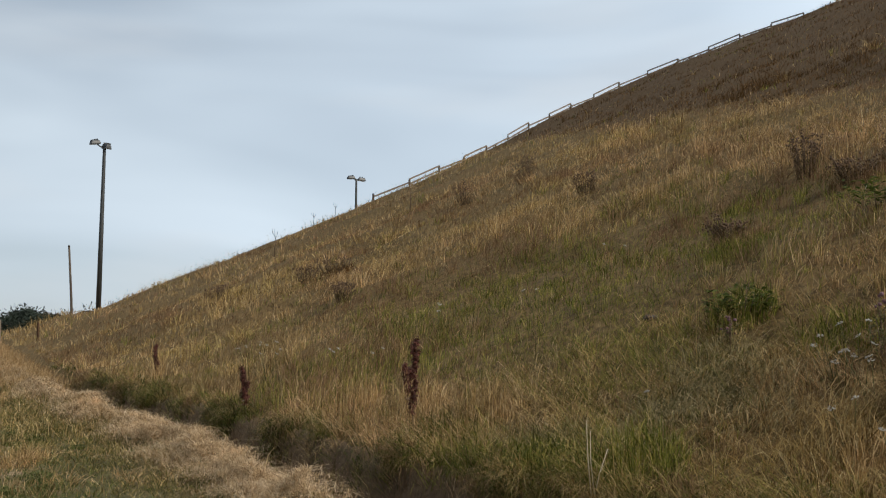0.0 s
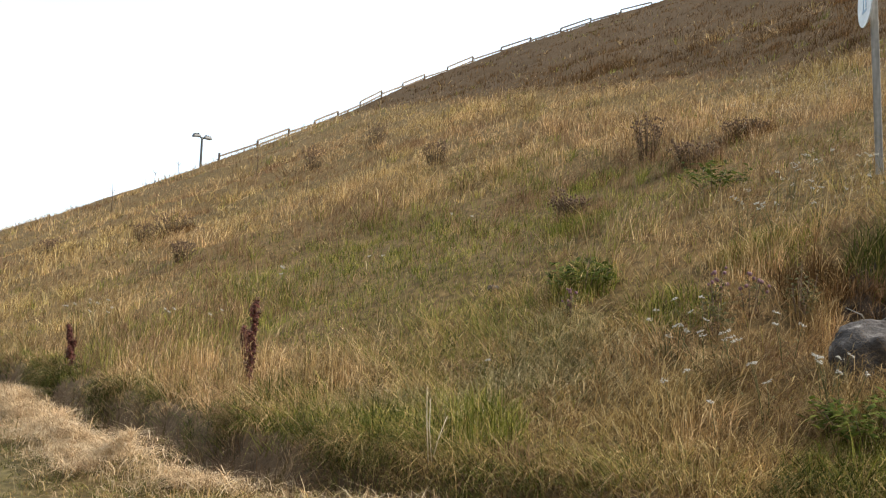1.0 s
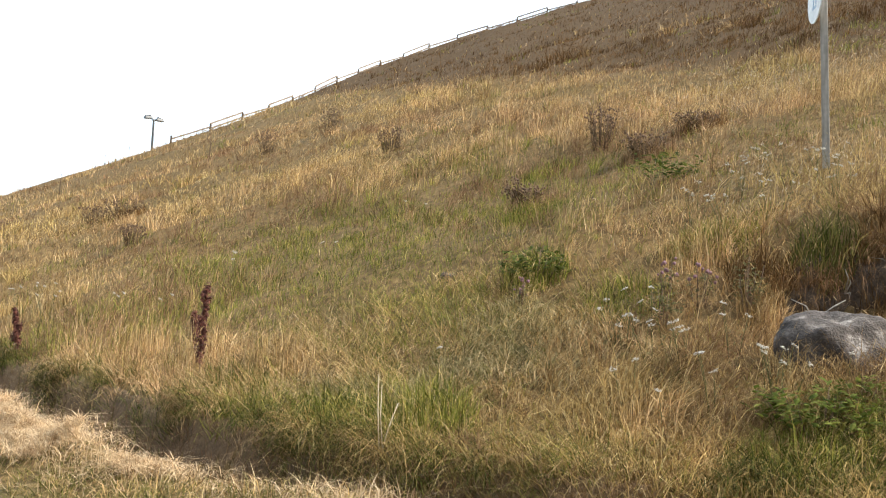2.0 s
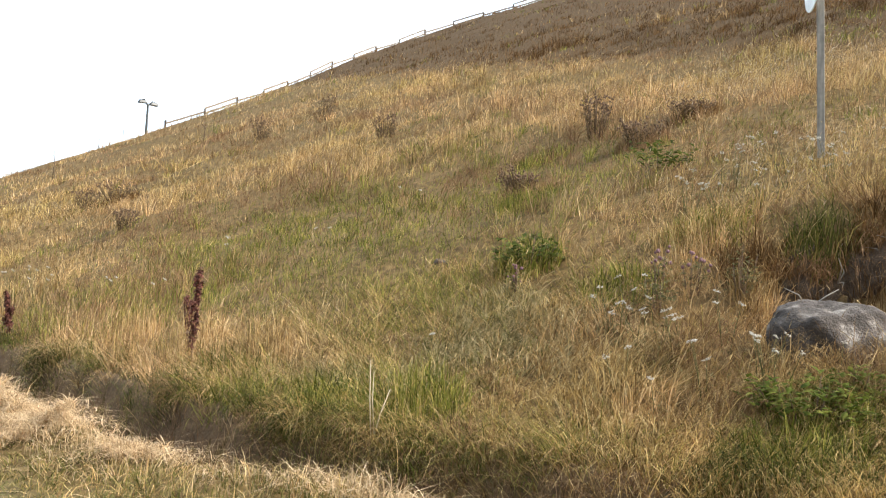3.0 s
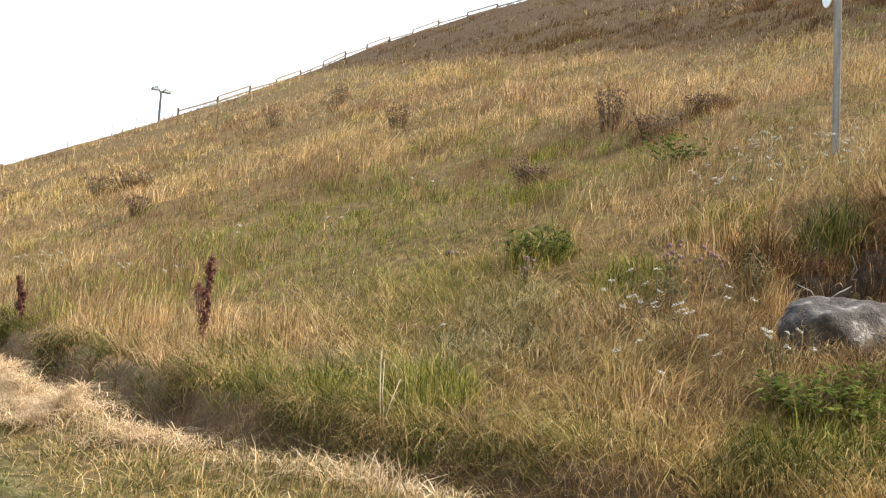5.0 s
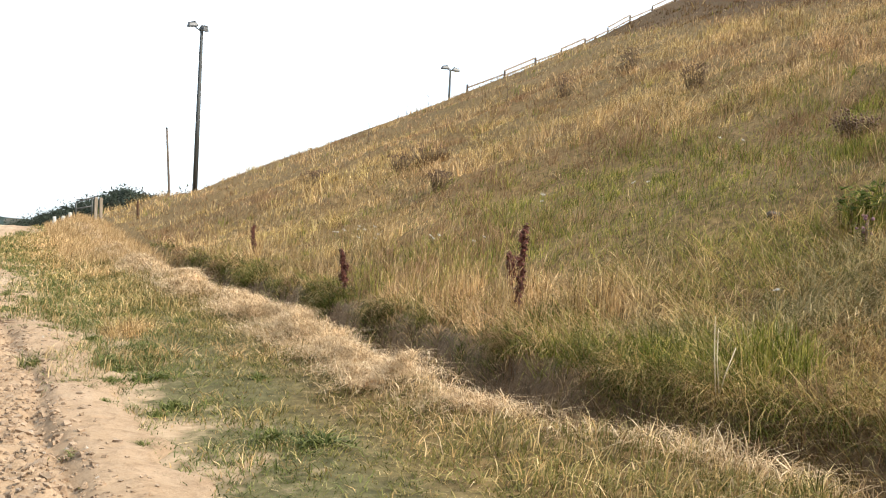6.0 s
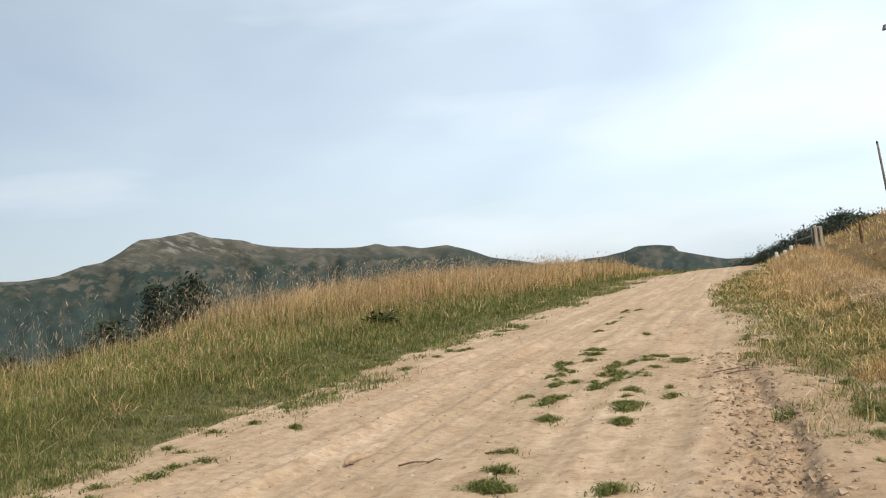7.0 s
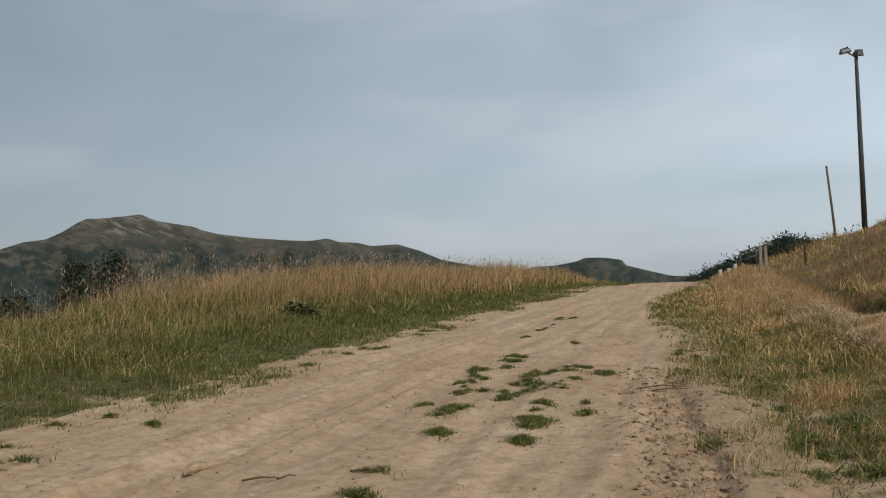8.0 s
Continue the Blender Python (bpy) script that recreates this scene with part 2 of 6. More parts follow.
def land(x, y, detail=True):
    """Height of the ground."""
    x, y = np.asarray(x, float), np.asarray(y, float)
    r, az = np.hypot(x, y), np.degrees(np.arctan2(x, y))
    f = foot(y)
    # the verge, its hay-strewn lip and the ditch
    z = 0.10 * sstep(0.6, 2.2, x) + 0.10 * np.exp(-(((x - f + 0.85) / 0.36) ** 2)) - (0.36 + 0.16 * sstep(6, 9, y)) * sstep(27, 17, y) * np.exp(-(((x - f + 0.10) / 0.25) ** 2))
    k = 0.44 + 0.025 * sstep(16, 50, x)
    hill = k * splus(x - f - 0.12, 0.16) + 0.24 * sstep(0.04, 0.24, x - f) * np.exp(-(((x - f) / 0.75) ** 2))
    over = r - crest_r(az)
    hill = np.maximum(hill - 0.55 * splus(over, 1.6) * sstep(5, 9, x), np.minimum(hill, 1.0))
    fade = sstep(-35, -8, y)
    z = z + hill * fade + 0.22 * (fbm(x * 2.6, y * 2.2, 14, 3) - 0.5) * np.exp(-(((x - f + 0.75) / 0.42) ** 2))
    # the bank beyond the road, and the drop to the valley
    rim = -14.5 + 2.9 * sstep(30, 11, y)
    z = z + 0.13 * splus(-5.9 - x, 0.5) - 0.62 * splus(rim - x, 1.0) - 0.13 * splus(y - 66, 4) * sstep(40, 15, x) - 0.3 * splus(-60 - y, 8) - 0.3 * splus(r - 260, 20)
    z = z + 0.20 * sstep(42, 60, y) * sstep(9, 4, x) + 0.40 * sstep(28, 49, y) * sstep(0.6, 2.6, x) * sstep(9, 5.5, x)
    if detail:
        off = sstep(0.3, 1.4, x) + sstep(-5.2, -6.2, x)
        z = z + off * (0.10 * (fbm(x * 0.9, y * 0.9, 3) - 0.5)) + sstep(4.0, 7.0, x) * (0.7 * (fbm(x * 0.17, y * 0.17, 9, 3) - 0.5))
    z = z - 0.45 * np.exp(-(((x - 7.65) / 0.7) ** 2 + ((y - 4.25) / 0.6) ** 2)) + 0.26 * np.exp(-(((x - 8.75) / 0.5) ** 2 + ((y - 4.85) / 0.7) ** 2))
    # the far side of the valley
    top = 1.4 + 3500 * np.tan(np.radians(np.interp(az, SKY_AZ, SKY_EL)))
    # spurs and gullies that run down the slope, the finer ones between them
    warp = az + 1.6 * (fbm(az * 0.35, r * 0.0016, 24, 3) - 0.5) + 0.9 * (r - 3500) / 1000
    spur = 1 - np.abs(2 * fbm(warp * 0.33, r * 0.0005, 21, 3) - 1) * 2
    rill = 1 - np.abs(2 * fbm(warp * 1.5, r * 0.0014, 27, 4) - 1) * 2
    rough = (38 * (spur - 1) + 20 * (rill - 1)) * sstep(1400, 2300, r) * sstep(3480, 2950, r)
    far = -230 + (top + 230) * sstep(1200, 3500, r) ** 0.9 + rough - 0.45 * np.maximum(r - 3500, 0)
    far = np.where(r > 500, far, -230)
    return np.maximum(np.maximum(z, far), -400)


def mesh_ob(name, verts, faces, mat, smooth=True):
    """An object from an array of places and an array of faces of equal size."""
    me = bpy.data.meshes.new(name)
    verts, faces = np.asarray(verts, np.float32), np.asarray(faces, np.int32)
    n, k = faces.shape
    me.vertices.add(len(verts))
    me.vertices.foreach_set("co", verts.ravel())
    me.loops.add(n * k)
    me.loops.foreach_set("vertex_index", faces.ravel())
    me.polygons.add(n)
    me.polygons.foreach_set("loop_start", np.arange(0, n * k, k, dtype=np.int32))
    me.polygons.foreach_set("use_smooth", np.full(n, smooth))
    me.update(calc_edges=True)
    me.materials.append(mat)
    return new(name, me)


def grid_faces(nu, nv, wrap=False):
    i, j = np.meshgrid(np.arange(nu - (0 if wrap else 1)), np.arange(nv - 1), indexing="ij")
    a, b = i * nv + j, ((i + 1) % nu) * nv + j
    return np.stack([a, b, b + 1, a + 1], -1).reshape(-1, 4)


def road_right(y):
    return 0.05 + 0.32 * sstep(9, 5, y) + 0.3 * (vnoise(y * 0.8, 0 * y, 4) - 0.5) + 0.3 * (vnoise(y * 2.3, 0 * y, 7) - 0.5) - 1.25 * sstep(8, 36, y) + 1.75 * sstep(36, 60, y)


def road_left(y):
    return -5.62 + 0.5 * (vnoise(y * 0.6, 0 * y, 5) - 0.5) + 0.2 * (vnoise(y * 2.7, 0 * y, 6) - 0.5) + 0.4 * sstep(33, 44, y) + 3.1 * sstep(44, 68, y)


# ground: one sheet from underfoot to the far mountains
MAT_GROUND, nt, b = material("ground_soil_thatch_shaded")
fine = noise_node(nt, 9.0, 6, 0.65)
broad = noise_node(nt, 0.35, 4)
# soil and thatch, set darker overall for the shade down among the blades
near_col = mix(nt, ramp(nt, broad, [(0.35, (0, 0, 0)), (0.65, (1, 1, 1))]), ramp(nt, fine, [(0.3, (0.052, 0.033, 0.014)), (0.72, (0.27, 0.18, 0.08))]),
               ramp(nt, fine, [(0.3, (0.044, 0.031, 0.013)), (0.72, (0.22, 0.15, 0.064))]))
spot = nt.nodes.new("ShaderNodeSeparateXYZ")
nt.links.new(nt.nodes.new("ShaderNodeNewGeometry").outputs["Position"], spot.inputs[0])
bearing = nt.nodes.new("ShaderNodeMath")
bearing.operation = "ARCTAN2"
nt.links.new(spot.outputs["X"], bearing.inputs[0])
nt.links.new(spot.outputs["Y"], bearing.inputs[1])
across = nt.nodes.new("ShaderNodeMath")
across.operation = "MULTIPLY"
across.inputs[1].default_value = 3200.0
nt.links.new(bearing.outputs[0], across.inputs[0])
rise = nt.nodes.new("ShaderNodeMath")
rise.operation = "MULTIPLY"
rise.inputs[1].default_value = 1.6
nt.links.new(spot.outputs["Z"], rise.inputs[0])
slope_at = nt.nodes.new("ShaderNodeCombineXYZ")
nt.links.new(across.outputs[0], slope_at.inputs[0])
nt.links.new(rise.outputs[0], slope_at.inputs[1])


def slope_noise(scale, detail, rough):
    q = nt.nodes.new("ShaderNodeTexNoise")
    q.inputs["Scale"].default_value, q.inputs["Detail"].default_value, q.inputs["Roughness"].default_value = scale, detail, rough
    nt.links.new(slope_at.outputs[0], q.inputs["Vector"])
    return q.outputs["Fac"]


hillside = slope_noise(0.0045, 7, 0.6)
rocky = slope_noise(0.022, 7, 0.68)
meadow = ramp(nt, hillside, [(0.34, (0.045, 0.048, 0.037)), (0.5, (0.070, 0.067, 0.051)), (0.66, (0.096, 0.086, 0.068))])
meadow = mix(nt, 0.6, meadow, ramp(nt, rocky, [(0.38, (0.55, 0.6, 0.55)), (0.6, (1.2, 1.17, 1.14))]), "MULTIPLY")
scree = nt.nodes.new("ShaderNodeMapRange")
scree.inputs["From Min"].default_value, scree.inputs["From Max"].default_value = 60, 170
scree_z = nt.nodes.new("ShaderNodeSeparateXYZ")
nt.links.new(nt.nodes.new("ShaderNodeNewGeometry").outputs["Position"], scree_z.inputs[0])
nt.links.new(scree_z.outputs["Z"], scree.inputs["Value"])
ribs_at = nt.nodes.new("ShaderNodeVectorMath")
ribs_at.operation = "MULTIPLY_ADD"
nt.links.new(rise.outputs[0], ribs_at.inputs[0])
ribs_at.inputs[1].default_value = (0.9, -0.5, 0.0)
nt.links.new(slope_at.outputs[0], ribs_at.inputs[2])
ribs = nt.nodes.new("ShaderNodeTexNoise")
ribs.inputs["Scale"].default_value, ribs.inputs["Detail"].default_value, ribs.inputs["Roughness"].default_value = 0.027, 8, 0.72
nt.links.new(ribs_at.outputs[0], ribs.inputs["Vector"])
bare_rock = mix(nt, 1.0, ramp(nt, ribs.outputs["Fac"], [(0.50, (0, 0, 0)), (0.61, (0.85, 0.85, 0.85))]), scree.outputs[0], "MULTIPLY")
meadow = mix(nt, bare_rock, meadow, (0.215, 0.19, 0.165))
# dark scrub on the lower slopes
scrub = nt.nodes.new("ShaderNodeMapRange")
scrub.inputs["From Min"].default_value, scrub.inputs["From Max"].default_value = 60, 5
scrub_z = nt.nodes.new("ShaderNodeMath")
scrub_z.operation = "MULTIPLY_ADD"
nt.links.new(bearing.outputs[0], scrub_z.inputs[0])
scrub_z.inputs[1].default_value = 150.0
nt.links.new(scree_z.outputs["Z"], scrub_z.inputs[2])
nt.links.new(scrub_z.outputs[0], scrub.inputs["Value"])
bushes = mix(nt, 1.0, ramp(nt, slope_noise(0.02, 6, 0.65), [(0.46, (0, 0, 0)), (0.53, (1, 1, 1))]), scrub.outputs[0], "MULTIPLY")
meadow = mix(nt, bushes, meadow, (0.024, 0.036, 0.030))
wood = ramp(nt, rocky, [(0.35, (0.018, 0.029, 0.027)), (0.65, (0.042, 0.058, 0.049))])
place = nt.nodes.new("ShaderNodeNewGeometry")
split = nt.nodes.new("ShaderNodeSeparateXYZ")
nt.links.new(place.outputs["Position"], split.inputs[0])
height = nt.nodes.new("ShaderNodeMath")
height.operation = "MULTIPLY_ADD"
nt.links.new(hillside, height.inputs[0])
height.inputs[1].default_value = 330.0
north = nt.nodes.new("ShaderNodeMapRange")
north.inputs["From Min"].default_value, north.inputs["From Max"].default_value, north.inputs["To Max"].default_value = -0.25, -0.15, 105.0
nt.links.new(bearing.outputs[0], north.inputs["Value"])
raised = nt.nodes.new("ShaderNodeMath")
nt.links.new(split.outputs["Z"], raised.inputs[0])
nt.links.new(north.outputs[0], raised.inputs[1])
nt.links.new(raised.outputs[0], height.inputs[2])
line = nt.nodes.new("ShaderNodeMapRange")
line.inputs["From Min"].default_value, line.inputs["From Max"].default_value = 185, 225
nt.links.new(height.outputs[0], line.inputs["Value"])
far_col = mix(nt, line.outputs[0], wood, meadow)
def edge_mask(expr_axis, scale_, a, b):
    """0 to 1 between a and b of a coordinate that wanders by up to half a metre."""
    sh = nt.nodes.new("ShaderNodeMath")
    sh.operation = "MULTIPLY_ADD"
    nt.links.new(noise_node(nt, scale_, 4, 0.6), sh.inputs[0])
    sh.inputs[1].default_value = 1.6
    nt.links.new(expr_axis, sh.inputs[2])
    mr = nt.nodes.new("ShaderNodeMapRange")
    mr.inputs["From Min"].default_value, mr.inputs["From Max"].default_value = a, b
    nt.links.new(sh.outputs[0], mr.inputs["Value"])
    return mr.outputs[0]


pos = nt.nodes.new("ShaderNodeSeparateXYZ")
nt.links.new(nt.nodes.new("ShaderNodeNewGeometry").outputs["Position"], pos.inputs[0])
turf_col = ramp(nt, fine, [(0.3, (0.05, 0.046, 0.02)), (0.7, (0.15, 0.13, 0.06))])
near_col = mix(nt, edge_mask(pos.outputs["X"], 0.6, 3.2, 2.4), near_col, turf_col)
lean_x = nt.nodes.new("ShaderNodeMath")
lean_x.operation = "MULTIPLY_ADD"
nt.links.new(pos.outputs["Y"], lean_x.inputs[0])
lean_x.inputs[1].default_value = -0.32
nt.links.new(pos.outputs["X"], lean_x.inputs[2])
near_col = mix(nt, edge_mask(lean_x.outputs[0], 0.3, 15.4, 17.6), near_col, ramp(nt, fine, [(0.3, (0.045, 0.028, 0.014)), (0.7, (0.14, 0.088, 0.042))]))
# worn bare earth beside the track
where = nt.nodes.new("ShaderNodeTexCoord")
axis = nt.nodes.new("ShaderNodeSeparateXYZ")
nt.links.new(where.outputs["Object"], axis.inputs[0])
dist = nt.nodes.new("ShaderNodeMath")
dist.operation = "ADD"
dist.inputs[1].default_value = 2.58
nt.links.new(axis.outputs["X"], dist.inputs[0])
mag = nt.nodes.new("ShaderNodeMath")
mag.operation = "ABSOLUTE"
nt.links.new(dist.outputs[0], mag.inputs[0])
shift = nt.nodes.new("ShaderNodeMath")
shift.operation = "MULTIPLY_ADD"
nt.links.new(noise_node(nt, 1.1, 5, 0.65), shift.inputs[0])
shift.inputs[1].default_value = 3.0
nt.links.new(mag.outputs[0], shift.inputs[2])
worn = nt.nodes.new("ShaderNodeMapRange")
worn.inputs["From Min"].default_value, worn.inputs["From Max"].default_value = 5.2, 4.8
nt.links.new(shift.outputs[0], worn.inputs["Value"])
near_col = mix(nt, worn.outputs[0], near_col, ramp(nt, fine, [(0.3, (0.29, 0.20, 0.12)), (0.7, (0.44, 0.325, 0.21))]))
geo = nt.nodes.new("ShaderNodeNewGeometry")
length = nt.nodes.new("ShaderNodeVectorMath")
length.operation = "LENGTH"
nt.links.new(geo.outputs["Position"], length.inputs[0])
rng = nt.nodes.new("ShaderNodeMapRange")
rng.inputs["From Min"].default_value, rng.inputs["From Max"].default_value = 110, 420
nt.links.new(length.outputs["Value"], rng.inputs["Value"])
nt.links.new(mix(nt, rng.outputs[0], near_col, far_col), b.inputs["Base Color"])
b.inputs["Roughness"].default_value = 0.95
b.inputs["Specular IOR Level"].default_value = 0.1
bump(nt, b, fine, 0.6, 0.03)

radii = np.concatenate([np.linspace(0.3, 24, 150), 24 * (110 / 24) ** np.linspace(0.01, 1, 110), 110 * (1300 / 110) ** np.linspace(0.01, 1, 34), 1300 * (3600 / 1300) ** np.linspace(0.01, 1, 92), (3800, 4200, 4700)])
ang = np.radians(np.concatenate([np.arange(-180, -52, 4.0), np.arange(-52, -42, 0.48), np.arange(-42, 2, 0.24), np.arange(2, 86, 0.48), np.arange(86, 180, 4.0)]))
N_AZ = len(ang)
A_, R_ = np.meshgrid(ang, radii, indexing="ij")
gx, gy = R_ * np.sin(A_), R_ * np.cos(A_)
gz = land(gx, gy)
on_road = sstep(0.15, 0.5, gx - road_left(gy) + 0.55) * sstep(0.15, 0.5, road_right(gy) + 0.65 - gx) * sstep(75, 66, gy) * sstep(-14, -8, gy)
gz = gz - 0.22 * on_road
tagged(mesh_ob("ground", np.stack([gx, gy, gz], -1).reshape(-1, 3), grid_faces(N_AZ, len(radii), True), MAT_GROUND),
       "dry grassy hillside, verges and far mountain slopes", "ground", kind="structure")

# the dirt road, with wheel ruts and lug marks
MAT_DIRT, nt, b = material("pale_packed_dirt")
d1, d2, d3 = noise_node(nt, 0.7, 5, stretch=(1.6, 0.5, 1)), noise_node(nt, 11, 7, 0.72), noise_node(nt, 70, 4, 0.65)
col = ramp(nt, d1, [(0.3, (0.355, 0.258, 0.165)), (0.55, (0.44, 0.328, 0.222)), (0.75, (0.515, 0.397, 0.28))])
streak = noise_node(nt, 1.0, 6, 0.6, (5.5, 0.16, 1))
col = mix(nt, 0.42, col, ramp(nt, streak, [(0.36, (0.72, 0.68, 0.63)), (0.6, (1.12, 1.12, 1.12))]), "MULTIPLY")
# damp brown smudges and scuffed spots
smudge = noise_node(nt, 3.2, 6, 0.7, (1.0, 0.7, 1))
col = mix(nt, ramp(nt, smudge, [(0.47, (0, 0, 0)), (0.66, (0.7, 0.7, 0.7))]), col, (0.27, 0.18, 0.105))
scuff = noise_node(nt, 1.0, 5, 0.7, (6.0, 17.0, 8.0))
col = mix(nt, ramp(nt, scuff, [(0.58, (0, 0, 0)), (0.68, (0.5, 0.5, 0.5))]), col, (0.22, 0.15, 0.09))
where = nt.nodes.new("ShaderNodeTexCoord")
axis = nt.nodes.new("ShaderNodeSeparateXYZ")
nt.links.new(where.outputs["Object"], axis.inputs[0])
mud = nt.nodes.new("ShaderNodeMapRange")
mud.interpolation_type = "SMOOTHSTEP"
mud.inputs["From Min"].default_value, mud.inputs["From Max"].default_value, mud.inputs["To Max"].default_value = -0.7, 0.05, 0.9
nt.links.new(axis.outputs["X"], mud.inputs["Value"])
churn = nt.nodes.new("ShaderNodeMath")
churn.operation = "MULTIPLY"
nt.links.new(mud.outputs[0], churn.inputs[0])
nt.links.new(noise_node(nt, 2.2, 5, 0.7), churn.inputs[1])
col = mix(nt, churn.outputs[0], col, (0.29, 0.195, 0.117))
col = mix(nt, 0.6, col, ramp(nt, d2, [(0.32, (0.6, 0.56, 0.52)), (0.55, (1.12, 1.11, 1.1))]), "MULTIPLY")
col = mix(nt, 0.4, col, ramp(nt, d3, [(0.3, (0.62, 0.61, 0.6)), (0.7, (1.22, 1.22, 1.22))]), "MULTIPLY")
nt.links.new(col, b.inputs["Base Color"])
b.inputs["Roughness"].default_value = 0.95
b.inputs["Specular IOR Level"].default_value = 0.15
relief = nt.nodes.new("ShaderNodeMath")
relief.operation = "MULTIPLY_ADD"
nt.links.new(d3, relief.inputs[0])
relief.inputs[1].default_value = 0.3
nt.links.new(d2, relief.inputs[2])
bump(nt, b, relief.outputs[0], 0.6, 0.03)


def trench_x(y):
    return 0.09 - 0.078 * np.clip(y - 9.0, 0, 6) + 0.07 * np.clip(7.6 - y, 0, 4) + 0.06 * (vnoise(y * 1.6, 0 * y, 44) - 0.5)


def road_z(x, y):
    wob = 0.16 * (vnoise(y * 0.12, 0 * y, 31) - 0.5) + 0.9 * sstep(20, 60, y)
    z = 0.05 * (fbm(x * 2.2, y * 0.35, 32, 5) - 0.5) + 0.022 * (fbm(x * 7, y * 1.4, 35, 3) - 0.5) + 0.028 * (fbm(x * 13, y * 10, 36, 2) - 0.5)
    for cx, w, d in ((-4.5, 0.30, 0.05), (-3.55, 0.24, 0.055), (-1.78, 0.15, 0.045), (-0.98, 0.34, 0.05), (-2.75, 0.12, 0.03), (-4.05, 0.08, 0.03), (-3.1, 0.07, 0.025)):
        q = x - cx - wob - 0.05 * (vnoise(y * 0.9, cx + 0 * y, 45) - 0.5)
        inner = sstep(-w - 0.11, -w + 0.09, q) * sstep(w + 0.11, w - 0.09, q)
        strength = 0.15 + 1.1 * vnoise(y * 0.3, cx * 3 + 0 * y, 46)
        z = z + 0.8 * strength * (-d * inner + 0.45 * d * np.exp(-(((np.abs(q) - w - 0.08) / 0.09) ** 2)))
    # tread marks pressed into two of the tracks
    for cx, w, pitch in ((-0.98, 0.30, 0.16), (-3.55, 0.22, 0.15), (-1.78, 0.14, 0.13)):
        q = x - cx - wob
        lug = np.sin((y + 0.5 * np.abs(q)) * 2 * np.pi / pitch + 2.0 * vnoise(x * 2, y * 0.8, 47))
        z = z + 0.013 * np.clip(lug * 1.6, -1, 1) * sstep(w, w - 0.06, np.abs(q)) * sstep(0.3, 0.5, vnoise(x * 0.7, y * 0.45, 40 + pitch * 10))
    # the narrow washed-out trench and the broken ground beside it
    q = x - trench_x(y)
    near = sstep(16, 12, y)
    z = z - near * (0.03 + 0.06 * vnoise(y * 1.3, 0 * y, 48)) * np.exp(-((np.where(q > 0, q * 1.7, q) / 0.085) ** 2)) + near * 0.03 * sstep(0.02, 0.14, q) * sstep(0.7, 0.25, q)
    clod = np.abs(fbm(x * 9, y * 8, 41, 3) - 0.5)
    z = z + near * (0.22 * clod - 0.035) * np.exp(-(((q + 0.24) / 0.22) ** 2))
    return z


ys = np.concatenate([np.arange(-14, 4.6, 0.3), np.arange(4.6, 19, 0.042), 19 * (76 / 19) ** np.linspace(0, 1, 200)])
us = np.linspace(0, 1, 160)
Y_, U_ = np.meshgrid(ys, us, indexing="ij")
lx, rx = road_left(Y_) - 0.55, road_right(Y_) + 0.65
X_ = lx + (rx - lx) * U_
edge = np.minimum(X_ - lx, rx - X_)
Z_ = land(X_, Y_, False) + road_z(X_, Y_) * sstep(0.0, 0.4, edge) + 0.015 - 0.07 * sstep(0.25, 0.0, edge)
tagged(mesh_ob("road", np.stack([X_, Y_, Z_], -1).reshape(-1, 3), grid_faces(len(ys), len(us))[:, ::-1], MAT_DIRT),
       "pale packed dirt track with wheel ruts and tread marks", "road", kind="structure")


# bare soil in the ditch
MAT_SOIL, nt, b = material("ditch_soil")
s1, s2 = noise_node(nt, 3.0, 5, 0.65), noise_node(nt, 24, 5, 0.7)
col = mix(nt, 0.5, ramp(nt, s1, [(0.3, (0.095, 0.058, 0.028)), (0.7, (0.23, 0.148, 0.078))]), ramp(nt, s2, [(0.3, (0.5, 0.5, 0.5)), (0.7, (1.4, 1.4, 1.4))]), "MULTIPLY")
nt.links.new(col, b.inputs["Base Color"])
b.inputs["Roughness"].default_value = 0.95
bump(nt, b, s2, 0.8, 0.03)
ys2 = 3.6 * (22 / 3.6) ** np.linspace(0, 1, 380)
Y_, V_ = np.meshgrid(ys2, np.linspace(0, 1, 21), indexing="ij")
X_ = foot(Y_) - 0.50 + 0.90 * V_ + 0.10 * (fbm(Y_ * 2.0, V_ * 0, 17, 3) - 0.5)
Z_ = land(X_, Y_) + 0.012 + 0.11 * (fbm(X_ * 7, Y_ * 7, 18, 4) - 0.5) * np.sin(np.pi * V_) - 0.05 * np.abs(2 * V_ - 1) ** 6
tagged(mesh_ob("ditch_bed", np.stack([X_, Y_, Z_], -1).reshape(-1, 3), grid_faces(len(ys2), 21)[:, ::-1], MAT_SOIL), "bare brown soil in the narrow ditch", "ditch", kind="structure")


# ---- grass ----
rs = np.random.RandomState(7)


